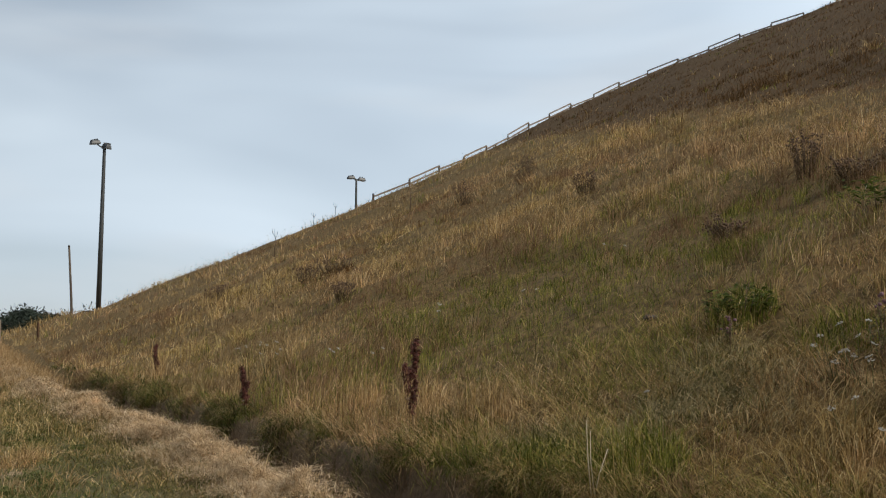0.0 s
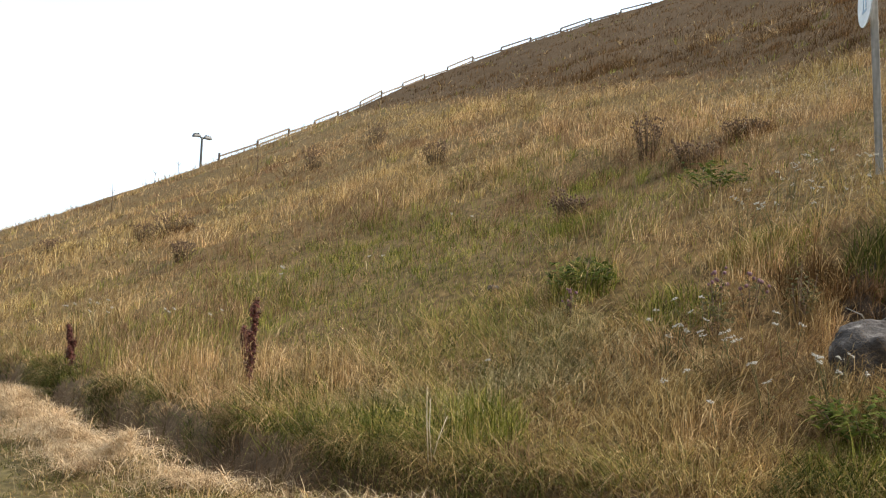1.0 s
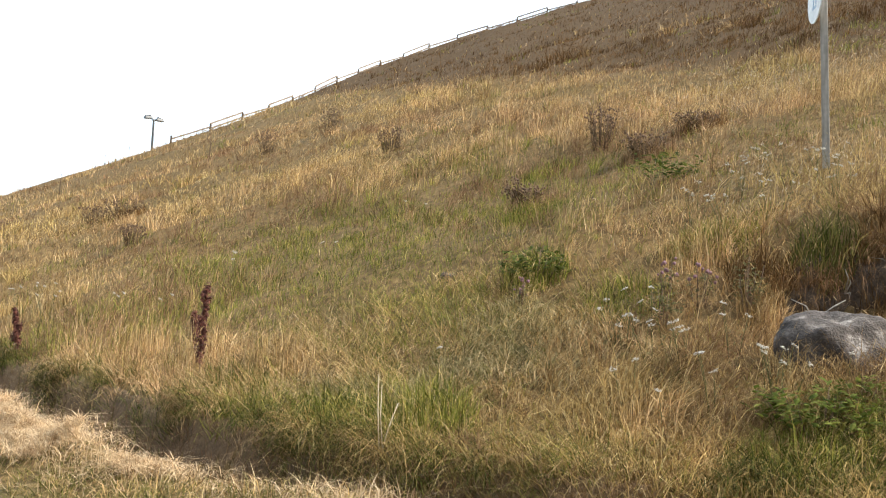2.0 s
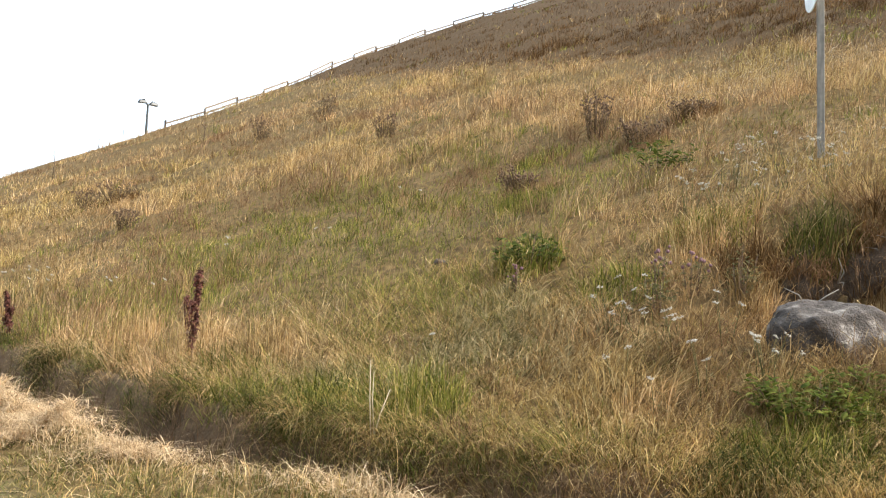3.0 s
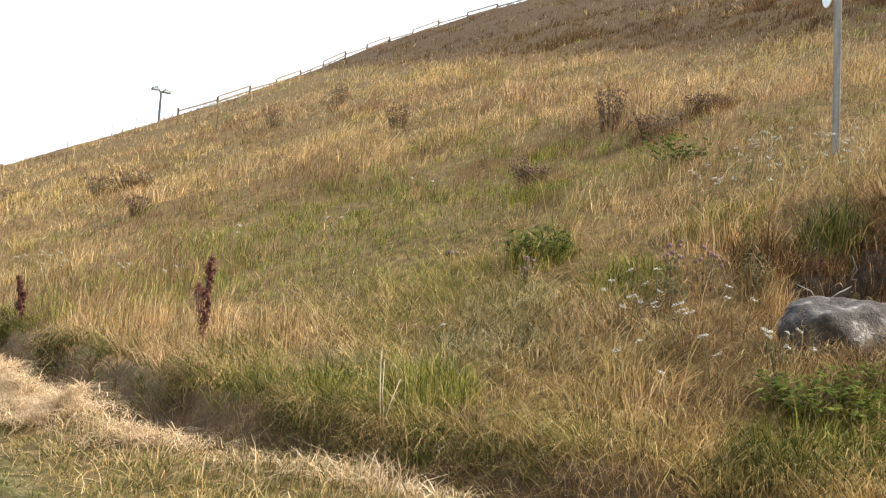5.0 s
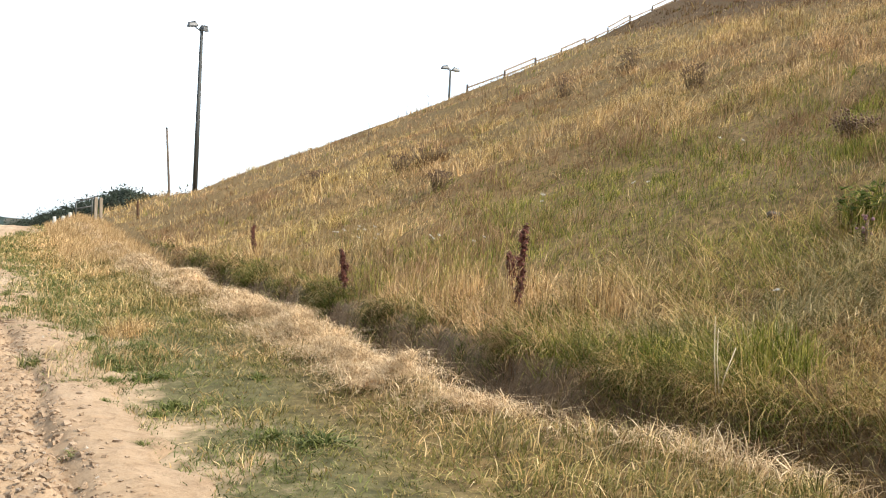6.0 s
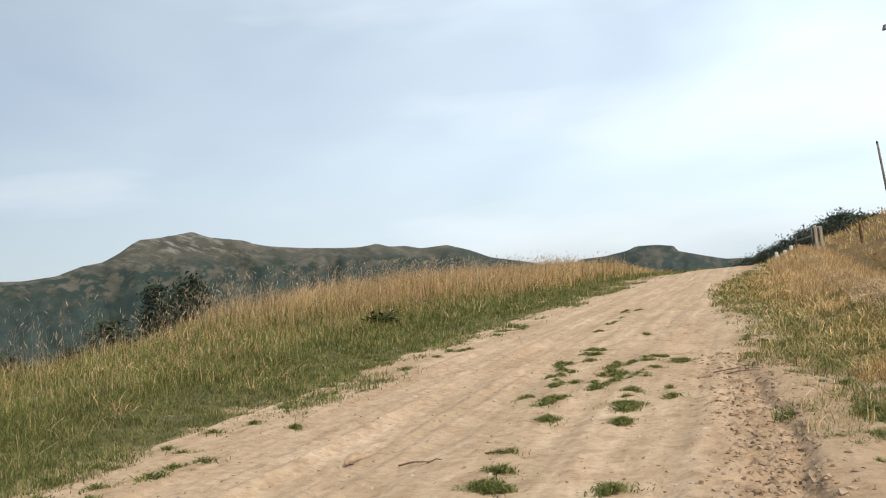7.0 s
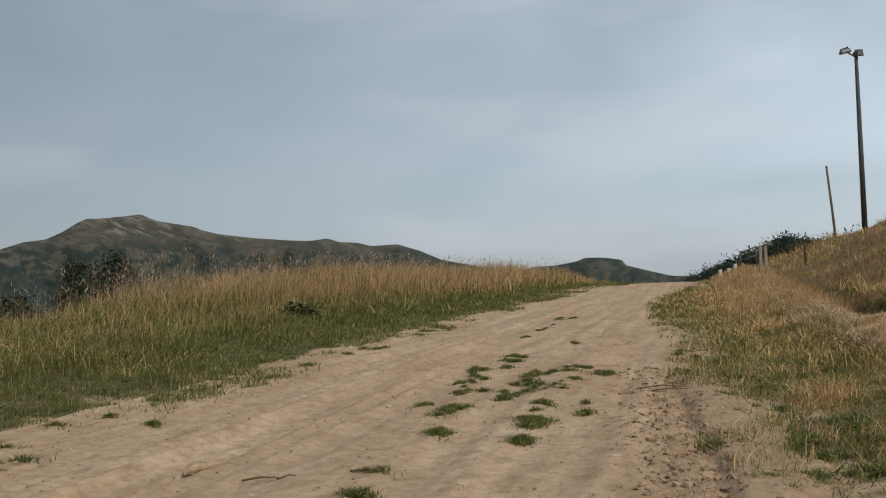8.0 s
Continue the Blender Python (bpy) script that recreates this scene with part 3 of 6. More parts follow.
def blades(name, x, y, h, w, mat, lean=0.45, droop=0.5, wind=(0.10, -0.06), base=None, out=None):
    """One mesh of tapering bent blades rooted at x, y."""
    n = len(x)
    z = (land(x, y) if base is None else base) - 0.02
    a, t = rs.uniform(0, 2 * np.pi, n), rs.uniform(0, 2 * np.pi, n)
    if out is not None:
        t = out + rs.normal(0, 0.7, n)
    s = np.abs(rs.normal(0, 1, n)) * lean
    dx, dy = np.cos(t) * s + wind[0], np.sin(t) * s + wind[1]
    side = np.stack([np.cos(a) * w / 2, np.sin(a) * w / 2, 0 * w], -1)
    root = np.stack([x, y, z], -1)
    up1 = np.stack([dx * h * 0.35, dy * h * 0.35, h * 0.58], -1)
    up2 = np.stack([dx * h * (0.7 + droop), dy * h * (0.7 + droop), h * (1.0 - 0.3 * droop * np.minimum(s * 1.5, 2))], -1)
    v = np.stack([root - side, root + side, root + up1 - side * 0.75, root + up1 + side * 0.75, root + up2], 1).reshape(-1, 3)
    k = np.arange(n)[:, None] * 5
    return mesh_ob(name, v, np.concatenate([k + [[0, 1, 3]], k + [[0, 3, 2]], k + [[2, 3, 4]]]), mat, smooth=False)


def arched(name, x, y, length, w, mat, out, fold, wave=0.5, rise=(0.1, 0.7), base=None):
    """One mesh of long thin blades that rise, arch over towards out and hang down; fold: how far they bend."""
    n = len(x)
    t = out + rs.normal(0, wave, n)
    start, bend = rs.uniform(*rise, n), fold * rs.uniform(0.5, 1.4, n)
    a = rs.uniform(0, 2 * np.pi, n)
    side = np.stack([np.cos(a) * w / 2, np.sin(a) * w / 2, 0 * w], -1)
    p = np.stack([x, y, (land(x, y) if base is None else base) - 0.02], -1)
    rings = [p - side, p + side]
    for k, thin in ((0, 0.9), (1, 0.65), (2, 0.0)):
        tilt = start + bend * (k + 0.5) / 3
        p = p + np.stack([np.cos(t) * np.sin(tilt), np.sin(t) * np.sin(tilt), np.cos(tilt)], -1) * (length / 3)[:, None]
        rings += [p - side * thin, p + side * thin] if thin else [p]
    v = np.stack(rings, 1).reshape(-1, 3)
    k = np.arange(n)[:, None] * 7
    f = [k + [q] for q in ([0, 1, 3], [0, 3, 2], [2, 3, 5], [2, 5, 4], [4, 5, 6])]
    return mesh_ob(name, v, np.concatenate(f), mat, smooth=False)


def stalks(name, x, y, h, w, mat, head=0.16, fat=3.0, lean=0.14, wind=(0.08, -0.05)):
    """One mesh of thin stalks that end in a slim seed head."""
    n = len(x)
    z = land(x, y) - 0.02
    a, t = rs.uniform(0, 2 * np.pi, n), rs.uniform(0, 2 * np.pi, n)
    s = np.abs(rs.normal(0, 1, n)) * lean
    dx, dy = np.cos(t) * s + wind[0], np.sin(t) * s + wind[1]
    side = np.stack([np.cos(a) * w / 2, np.sin(a) * w / 2, 0 * w], -1)
    root = np.stack([x, y, z], -1)
    axis = np.stack([dx * h, dy * h, h], -1)
    bent = np.stack([dx * h, dy * h, 0 * h], -1)
    hd = head * rs.uniform(0.6, 1.4, n)[:, None] / h[:, None]
    neck, mid, tip = root + axis * (1 - hd) + bent * 0.1, root + axis * (1 - hd * 0.55) + bent * 0.25, root + axis + bent * 0.5
    v = np.stack([root - side * 0.6, root + side * 0.6, neck, mid - side * fat, mid + side * fat, tip], 1).reshape(-1, 3)
    k = np.arange(n)[:, None] * 6
    return mesh_ob(name, v, np.concatenate([k + [[0, 1, 2]], k + [[2, 4, 3]], k + [[3, 4, 5]]]), mat, smooth=False)


def stuff(ob, label, category="grass"):
    return tagged(ob, label, category, kind="stuff")


def polar(n, az0, az1, r0, r1):
    """Places spread evenly by angle and by the logarithm of their distance."""
    a, r = np.radians(rs.uniform(az0, az1, n)), r0 * (r1 / r0) ** rs.uniform(0, 1, n)
    return r * np.sin(a), r * np.cos(a), r


def bell(x, y, cx, cy, sx, sy):
    return np.exp(-(((x - cx) / sx) ** 2 + ((y - cy) / sy) ** 2))


def green_share(x, y):
    r = np.hypot(x, y)
    g = 0.07 + 0.36 * sstep(0.5, 0.62, fbm(x * 0.42, y * 0.42, 50, 3)) + 0.85 * bell(x, y, 8.4, 13.4, 2.1, 4.8) + 0.45 * np.exp(-(((x - foot(y) - 0.5) / 0.4) ** 2)) * sstep(0.4, 0.6, fbm(x * 0.8, y * 0.8, 55, 2))
    g = g + 0.3 * bell(x, y, 6.2, 6.4, 1.2, 1.4)
    g = g + 0.35 * bell(x, y, 6.6, 9.6, 1.2, 1.8) + 0.22 * bell(x, y, 5.6, 11.5, 1.3, 4.0)
    return np.clip(g * (1 - 0.8 * sstep(16, 30, r)) * sstep(3.2, 5.2, y) - 0.35 * bell(x, y, 6.3, 4.9, 1.0, 0.9), 0.03, 0.85)


def upper(x, y):
    """The darker, withered upper slope; the brow's lit rim is put in as paler grass."""
    band = sstep(-1.0, 1.2, x - 15.6 - 0.32 * y + 2.6 * (fbm(x * 0.22, y * 0.22, 63, 3) - 0.5))
    return band * (1 - 0.7 * sstep(-5, -1, np.hypot(x, y) - crest_r(np.degrees(np.arctan2(x, y)))))


def pale_belt(x, y):
    """Tall pale grass in a belt across the slope below the withered part."""
    return np.exp(-(((x - 0.32 * y - 12.4) / 2.4) ** 2))


def brown_share(x, y):
    r = np.hypot(x, y)
    patch = 0.7 * sstep(0.48, 0.57, fbm(x * 0.3, y * 0.3, 60, 3)) * sstep(7, 14, r) * (1 - 0.8 * pale_belt(x, y))
    near_right = 0.45 * bell(x, y, 10.5, 8.5, 3.2, 2.6) + 0.4 * bell(x, y, 6.6, 4.8, 0.8, 0.6)
    return np.clip(0.12 + patch + near_right + 0.78 * upper(x, y), 0, 0.94)


def tussocks(x, y, per, size):
    """Blades gathered about each place: their places, the way out from the middle, and whose they are."""
    k = np.repeat(np.arange(len(x)), per)
    a, d = rs.uniform(0, 2 * np.pi, len(k)), np.abs(rs.normal(0, 1, len(k)))
    d = d * (size[k] if isinstance(size, np.ndarray) else size)
    return x[k] + d * np.cos(a), y[k] + d * np.sin(a), a, k


# the slope: tussocks, and thinner grass between them
cx, cy, cr = polar(15500, -2, 82, 4.3, 84)
keep = (cx > foot(cy) + 0.08 + 0.5 * fbm(cx * 1.5, cy * 1.3, 19, 3) - 0.3 * sstep(6.2, 5.2, cy)) & (cr < crest_r(np.degrees(np.arctan2(cx, cy))) + 2.0)
bare_c = bell(cx, cy, 8.05, 4.5, 0.8, 0.55)
keep &= rs.uniform(0, 1, len(cx)) > 0.9 * bare_c
cx, cy, cr = cx[keep], cy[keep], cr[keep]
c_pick = rs.uniform(0, 1, len(cx))
c_g, c_b = c_pick < green_share(cx, cy), c_pick > 1 - brown_share(cx, cy)
c_tall = 0.18 + 0.26 * sstep(0.4, 0.65, fbm(cx * 0.5, cy * 0.5, 74, 2)) + 0.10 * rs.uniform(-1, 1, len(cx)) + 0.15 * bell(cx, cy, 11.0, 16.3, 1.5, 2.5)
tx, ty, t_out, tk = tussocks(cx, cy, 20, (0.045 + 0.0035 * cr) * rs.uniform(0.6, 1.5, len(cx)))
x, y, r = polar(180000, -2, 82, 4.2, 86)
keep = (x > foot(y) + 0.06 + 0.5 * fbm(x * 1.5, y * 1.3, 19, 3) - 0.3 * sstep(6.2, 5.2, y)) & (r < crest_r(np.degrees(np.arctan2(x, y))) + 2.5)
bare = bell(x, y, 8.05, 4.5, 0.8, 0.55) + 0.8 * bell(x, y, 7.0, 8.5, 0.5, 0.25) + 0.8 * bell(x, y, 6.0, 10.0, 0.5, 0.25)
keep &= rs.uniform(0, 1, len(x)) < 1 - 0.93 * np.clip(bare, 0, 1)
x, y = x[keep], y[keep]
pick = rs.uniform(0, 1, len(x))
is_g, is_b = np.r_[c_g[tk], pick < green_share(x, y)], np.r_[c_b[tk], pick > 1 - brown_share(x, y)]
tall = np.r_[c_tall[tk] * rs.uniform(0.5, 1.2, len(tk)), rs.uniform(0.05, 0.26, len(x))]
out = np.r_[t_out, rs.uniform(0, 2 * np.pi, len(x))]
x, y = np.r_[tx, x], np.r_[ty, y]
r = np.hypot(x, y)
tall = np.clip(tall, 0.05, 0.8)
width = np.maximum(0.0038, r * 0.00037) * rs.uniform(0.6, 1.6, len(x))
close = r < 11 + rs.normal(0, 1.0, len(x))
swirl = 7.0 * fbm(x * 0.55, y * 0.55, 76, 3)
up = upper(x, y) > rs.uniform(0, 1, len(x))
ok = (x > foot(y) + 0.04 + 0.5 * fbm(x * 1.5, y * 1.3, 19, 3) - 0.3 * sstep(6.2, 5.2, y)) & ((r < 38) | (rs.uniform(0, 1, len(x)) < 0.45))
for nm, sel, hs, ln, mt, lb in (("dry_grass", ~is_g & ~is_b, 1.0, 1.0, MAT_STRAW, "dry tan grass covering the slope"),
                                ("brown_grass", is_b & ~is_g & ~up, 0.8, 0.95, MAT_RUST, "brown withered grass covering the slope"),
                                ("dark_withered_grass", is_b & ~is_g & up, 0.8, 0.9, MAT_UMBER, "dark withered grass high on the slope"),
                                ("green_grass", is_g, 0.8, 0.95, MAT_GREEN, "green grass growing among the dry stalks")):
    sel = sel & ok
    nf, nn = sel & ~close, sel & close
    stuff(blades(nm, x[nf], y[nf], tall[nf] * hs, width[nf], mt, lean=ln, out=out[nf], wind=(0.02, -0.03)), lb)
    loose = np.where(rs.uniform(0, 1, nn.sum()) < 0.55, swirl[nn], out[nn])
    stuff(arched("arching_" + nm, x[nn], y[nn], np.clip(tall[nn] * hs * 1.5, 0.1, 0.62), width[nn], mt, loose, 1.9), lb.replace("covering", "arching over"))

# seed-bearing stalks that stand over it
x, y, r = polar(60000, 2, 80, 4.6, 75)
patch = fbm(x * 0.3, y * 0.3, 80, 3)
keep = (x > foot(y) + 0.4) & (rs.uniform(0, 1, len(x)) < (0.10 + 0.75 * sstep(0.48, 0.66, patch) * sstep(5, 9, r) + 0.35 * pale_belt(x, y)) * (1 - 0.85 * upper(x, y)) * (1 - 0.75 * green_share(x, y))) & (r < crest_r(np.degrees(np.arctan2(x, y))) + 1)
x, y, r = x[keep], y[keep], r[keep]
stuff(stalks("seed_stalks", x, y, rs.uniform(0.3, 0.68, len(x)), np.maximum(0.003, r * 0.00024), MAT_STRAW, 0.09, 1.5, lean=0.3), "tall pale seed stalks on the slope")

n = 2600
y = 6.5 * (20 / 6.5) ** rs.uniform(0, 1, n)
x = foot(y) + 0.35 + 2.6 * rs.uniform(0, 1, n) ** 1.3
keep = rs.uniform(0, 1, n) < 0.2 + sstep(0.42, 0.6, fbm(x * 0.6, y * 0.6, 85, 2))
x, y = x[keep], y[keep]
stuff(stalks("pale_stalks", x, y, rs.uniform(0.35, 0.72, len(x)), 0.005 + 0 * x, MAT_STRAW, 0.09, 0.9, lean=0.25), "pale upright dead stalks on the lower slope")

for nm, px_, py_, sp_, n, hgt in (("fluffy_seed_stalks", 9.5, 5.9, 0.75, 260, 0.5), ("fluffy_seed_stalks", 16.2, 10.2, 1.6, 500, 0.6)):
    x, y = rs.normal(px_, sp_, n), rs.normal(py_, sp_ * 0.8, n)
    stuff(stalks(nm, x, y, rs.uniform(0.6, 1.2, n) * hgt, 0.0008 + 0.00016 * px_ + 0 * x, MAT_FLUFF, 0.05, 3.0, lean=0.35), "thin stalks with pale fluffy seed heads on the slope")

# rank green grass along the ditch, hanging over its edge
n = 1900
cy = 4.2 * (30 / 4.2) ** rs.uniform(0, 1, n)
cx = foot(cy) + 0.13 + np.abs(rs.normal(0, 0.22, n)) + 0.3 * (fbm(0 * cy + 2, cy * 1.3, 19, 3) - 0.4)
keep = rs.uniform(0, 1, n) < 0.85 * sstep(0.43, 0.55, fbm(cx * 0.9, cy * 1.2, 90, 3)) * sstep(26, 14, cy) * sstep(5.2, 6.8, cy) + 0.10
cx, cy = cx[keep], cy[keep]
tx, ty, t_out, tk = tussocks(cx, cy, 34, 0.06 * rs.uniform(0.6, 1.5, len(cx)))
long_ = rs.uniform(0.22, 0.5, len(cx))[tk] * rs.uniform(0.5, 1.2, len(tk))
lie = math.pi + 0.25 + rs.normal(0, 0.6, len(cx))
down = np.where(rs.uniform(0, 1, len(tk)) < 0.5, lie[tk], t_out)
tint = rs.uniform(0, 1, len(cx))[tk]
for nm, sel, mt, lb in (("ditch_grass", tint < 0.66, MAT_RANK, "rank green grass hanging over the ditch"), ("ditch_dry_grass", tint > 0.84, MAT_STRAW, "dry pale grass hanging over the ditch"),
                        ("ditch_brown_grass", (tint >= 0.66) & (tint <= 0.84), MAT_RUST, "brown dead grass hanging over the ditch")):
    stuff(arched(nm, tx[sel], ty[sel], long_[sel], np.maximum(0.0045, ty[sel] * 0.00042), mt, down[sel], 2.3, wave=0.7), lb)

# mown hay on the lip of the ditch
n = 50000
y = 4.0 * (46 / 4.0) ** rs.uniform(0, 1, n)
x = foot(y) - 0.92 + rs.normal(0, 0.22, n) + 0.35 * (fbm(0 * y, y * 0.7, 95, 2) - 0.5)
keep = (x < foot(y) - 0.60 + 0.40 * fbm(x * 1.7, y * 1.7, 94, 3) + 0.05 * rs.normal(0, 1, n)) & (rs.uniform(0, 1, n) < (0.12 + sstep(0.42, 0.56, 0.6 * fbm(x * 1.3, y * 0.9, 96, 3) + 0.4 * fbm(x * 3.5, y * 2.5, 97, 3))) * (0.1 + 0.9 * sstep(5.9, 6.8, y)))
x, y = x[keep], y[keep]
stuff(blades("mown_hay", x, y, rs.uniform(0.03, 0.11, len(x)), np.maximum(0.0055, y * 0.0006) * rs.uniform(0.6, 1.6, len(x)), MAT_HAY, lean=1.9, droop=0.9, wind=(-0.15, -0.1),
             base=land(x, y) + rs.uniform(0.0, 0.05, len(x)) + 0.12 * sstep(0.4, 0.7, fbm(x * 3.1, y * 2.4, 93, 3))), "pale mown hay lying along the ditch", "hay")
pick = (rs.uniform(0, 1, len(x)) < 0.85) & (x < foot(y) - 0.66)
x, y = x[pick], y[pick]
stuff(arched("hay_strands", x, y, rs.uniform(0.1, 0.3, len(x)), np.maximum(0.0045, y * 0.0005) * rs.uniform(0.7, 1.4, len(x)), MAT_HAY, rs.uniform(0, 2 * np.pi, len(x)), 0.55, rise=(1.05, 1.55),
             base=land(x, y) + rs.uniform(0.02, 0.08, len(x)) + 0.12 * sstep(0.4, 0.7, fbm(x * 3.1, y * 2.4, 93, 3))), "long pale strands of mown hay lying in a mat", "hay")
n = 16000
y = 3.6 * (28 / 3.6) ** rs.uniform(0, 1, n)
x = foot(y) - 0.05 + rs.normal(0, 0.36, n)
keep = rs.uniform(0, 1, n) < sstep(0.42, 0.58, fbm(x * 2.0, y * 2.0, 98, 3)) * (0.5 + 0.55 * sstep(6.6, 5.6, y))
x, y = x[keep], y[keep]
stuff(blades("ditch_litter", x, y, rs.uniform(0.06, 0.22, len(x)), np.maximum(0.006, y * 0.0006), MAT_RUST, lean=1.7, droop=1.0, wind=(-0.2, -0.2)), "tangled brown dead grass in the ditch")
n = 260
cy = rs.uniform(3.4, 6.6, n)
cx = foot(cy) - 0.1 + rs.normal(0, 0.28, n)
tx, ty, t_out, tk = tussocks(cx, cy, 26, 0.09)
kind = rs.uniform(0, 1, n)[tk]
for nm, sel, mt, lb in (("ditch_dead_grass", kind < 0.5, MAT_RUST, "tangled brown dead grass lying in the ditch"), ("ditch_pale_grass", (kind >= 0.5) & (kind < 0.75), MAT_STRAW, "tangled pale dead grass lying in the ditch"),
                        ("ditch_olive_grass", kind >= 0.75, MAT_GREEN, "tangled olive grass lying in the ditch")):
    m_ = int(sel.sum())
    stuff(arched(nm, tx[sel], ty[sel], rs.uniform(0.12, 0.34, m_), rs.uniform(0.003, 0.006, m_), mt, t_out[sel], 1.9, rise=(0.3, 1.2)), lb)
n = 5000
y = 4.0 * (40 / 4.0) ** rs.uniform(0, 1, n)
x = foot(y) - 0.95 + rs.normal(0, 0.22, n)
keep = rs.uniform(0, 1, n) < 0.2 + 0.8 * sstep(5.8, 6.8, y)
x, y = x[keep], y[keep]
n = len(x)
stuff(blades("hay_wisps", x, y, rs.uniform(0.06, 0.18, n), np.maximum(0.004, y * 0.0005), MAT_HAY, lean=1.0, droop=0.8, wind=(-0.1, -0.2)), "loose wisps of pale hay beside the ditch", "hay")

# the verge between road and ditch
n = 70000
y = 3.2 * (60 / 3.2) ** rs.uniform(0, 1, n)
x = road_right(y) - 0.15 + 3.3 * rs.uniform(0, 1, n)
d_edge = x - road_right(y)
lush = 0.6 * fbm(x * 0.9, y * 0.55, 100, 3) + 0.4 * fbm(x * 3.4, y * 2.6, 101, 3)
keep = (x < foot(y) - 0.95 + 0.25 * rs.normal(0, 1, n) + 0.45 * sstep(6.6, 5.8, y)) & (rs.uniform(0, 1, n) < sstep(0.0, 0.45, d_edge - 0.3 * sstep(11.5, 8, y) * sstep(5.5, 7.5, y) + 3.0 * (lush - 0.5)) + 0.015)
x, y, lush, d_edge = x[keep], y[keep], lush[keep], d_edge[keep]
dry = rs.uniform(0, 1, len(x)) < np.clip(0.2 + 0.42 * sstep(0.7, 1.8, d_edge) * sstep(0.46, 0.62, fbm(x * 0.9, y * 0.7, 104, 3)) * sstep(6.5, 10, y) + 0.3 * sstep(14, 26, y) * sstep(0.7, 1.5, d_edge), 0, 0.8)
hh = (0.035 + 0.10 * sstep(0.35, 0.65, lush)) * rs.uniform(0.5, 1.5, len(x)) * (1 + 0.5 * sstep(0.8, 2.0, d_edge)) * (0.62 + 0.38 * sstep(7, 11, y))
ww = np.maximum(0.006, np.hypot(x, y) * 0.0005) * rs.uniform(0.7, 1.5, len(x))
edge_ = ~dry & (d_edge < 0.7 + 0.6 * rs.uniform(0, 1, len(x)))
inner_ = ~dry & ~edge_
stuff(blades("verge_turf", x[inner_], y[inner_], hh[inner_], ww[inner_], MAT_TURF, lean=1.2), "short olive turf on the verge of the track")
stuff(blades("verge_edge_grass", x[edge_], y[edge_], hh[edge_], ww[edge_], MAT_TUFT, lean=1.2), "short green grass along the edge of the track")
stuff(blades("verge_dry_grass", x[dry], y[dry], hh[dry] * 1.25, ww[dry], MAT_STRAW, lean=1.3), "dry yellow grass on the verge of the track")

cy = 5.0 * (50 / 5.0) ** rs.uniform(0, 1, 1500)
cx = road_right(cy) + 0.25 + 2.6 * rs.uniform(0, 1, 1500)
keep = (cx < foot(cy) - 0.9) & (rs.uniform(0, 1, 1500) < sstep(0.42, 0.58, fbm(cx * 1.1, cy * 0.8, 106, 3)) + 0.15) & ((cx - road_right(cy)) > 0.5 * sstep(12, 8, cy))
cx, cy = cx[keep], cy[keep]
tx, ty, t_out, tk = tussocks(cx, cy, 26, 0.07 * rs.uniform(0.5, 1.5, len(cx)) * (1 + cy * 0.02))
c_dry = rs.uniform(0, 1, len(cx)) < 0.1 + 0.3 * sstep(7, 11, cy) * sstep(0.5, 1.2, cx - road_right(cy))
c_tall = rs.uniform(0.06, 0.17, len(cx)) * (1 + 0.5 * c_dry) * (0.6 + 0.4 * sstep(7, 11, cy))
hh, ww = c_tall[tk] * rs.uniform(0.4, 1.2, len(tk)), np.maximum(0.0055, ty * 0.00045) * rs.uniform(0.6, 1.4, len(tk))
for nm, sel, mt, lb in (("verge_tussocks", c_dry[tk], MAT_STRAW, "dry sprawling grass tussocks on the verge"), ("verge_green_tussocks", ~c_dry[tk], MAT_TUFT, "olive grass tussocks on the verge")):
    stuff(arched(nm, tx[sel], ty[sel], hh[sel] * (0.95 + 0.4 * sstep(7, 11, ty[sel])), ww[sel], mt, t_out[sel], 1.7), lb)

cy = 4.6 * (34 / 4.6) ** rs.uniform(0, 1, 2600)
d_c = -0.1 + 2.8 * rs.uniform(0, 1, 2600)
cx = road_right(cy) + d_c
lush = 0.55 * fbm(cx * 0.9, cy * 0.55, 100, 3) + 0.45 * fbm(cx * 2.6, cy * 2.0, 107, 3)
keep = (cx < foot(cy) - 1.0) & (rs.uniform(0, 1, 2600) < 0.75 * sstep(0.05, 0.5, d_c - 0.3 * sstep(11.5, 8, cy) * sstep(5.5, 7.5, cy) + 3.0 * (lush - 0.5)) + 0.02)
cx, cy, d_c = cx[keep], cy[keep], d_c[keep]
tx, ty, t_out, tk = tussocks(cx, cy, 20, 0.06 * rs.uniform(0.6, 1.5, len(cx)) * (1 + cy * 0.015))
c_tall = rs.uniform(0.05, 0.13, len(cx)) * (0.65 + 0.35 * sstep(7, 11, cy))
hh, ww = c_tall[tk] * rs.uniform(0.4, 1.3, len(tk)), np.maximum(0.007, ty * 0.0007) * rs.uniform(0.6, 1.4, len(tk))
by_road = (d_c < 0.9 + 0.5 * rs.uniform(0, 1, len(cx)))[tk]
for nm, sel, mt, lb in (("verge_low_turf", ~by_road, MAT_TURF, "lumpy low green turf on the verge"), ("verge_edge_turf", by_road, MAT_TUFT, "dark green turf along the edge of the track")):
    stuff(arched(nm, tx[sel], ty[sel], hh[sel] * 1.4, ww[sel], mt, t_out[sel], 1.6), lb)

n = 9000
y = rs.uniform(24, 56, n)
x = 0.9 + 2.4 * rs.uniform(0, 1, n)
stuff(blades("far_verge_grass", x, y, rs.uniform(0.18, 0.42, n), y * 0.0005, MAT_GOLD, lean=0.45), "tall dry grass at the end of the verge")

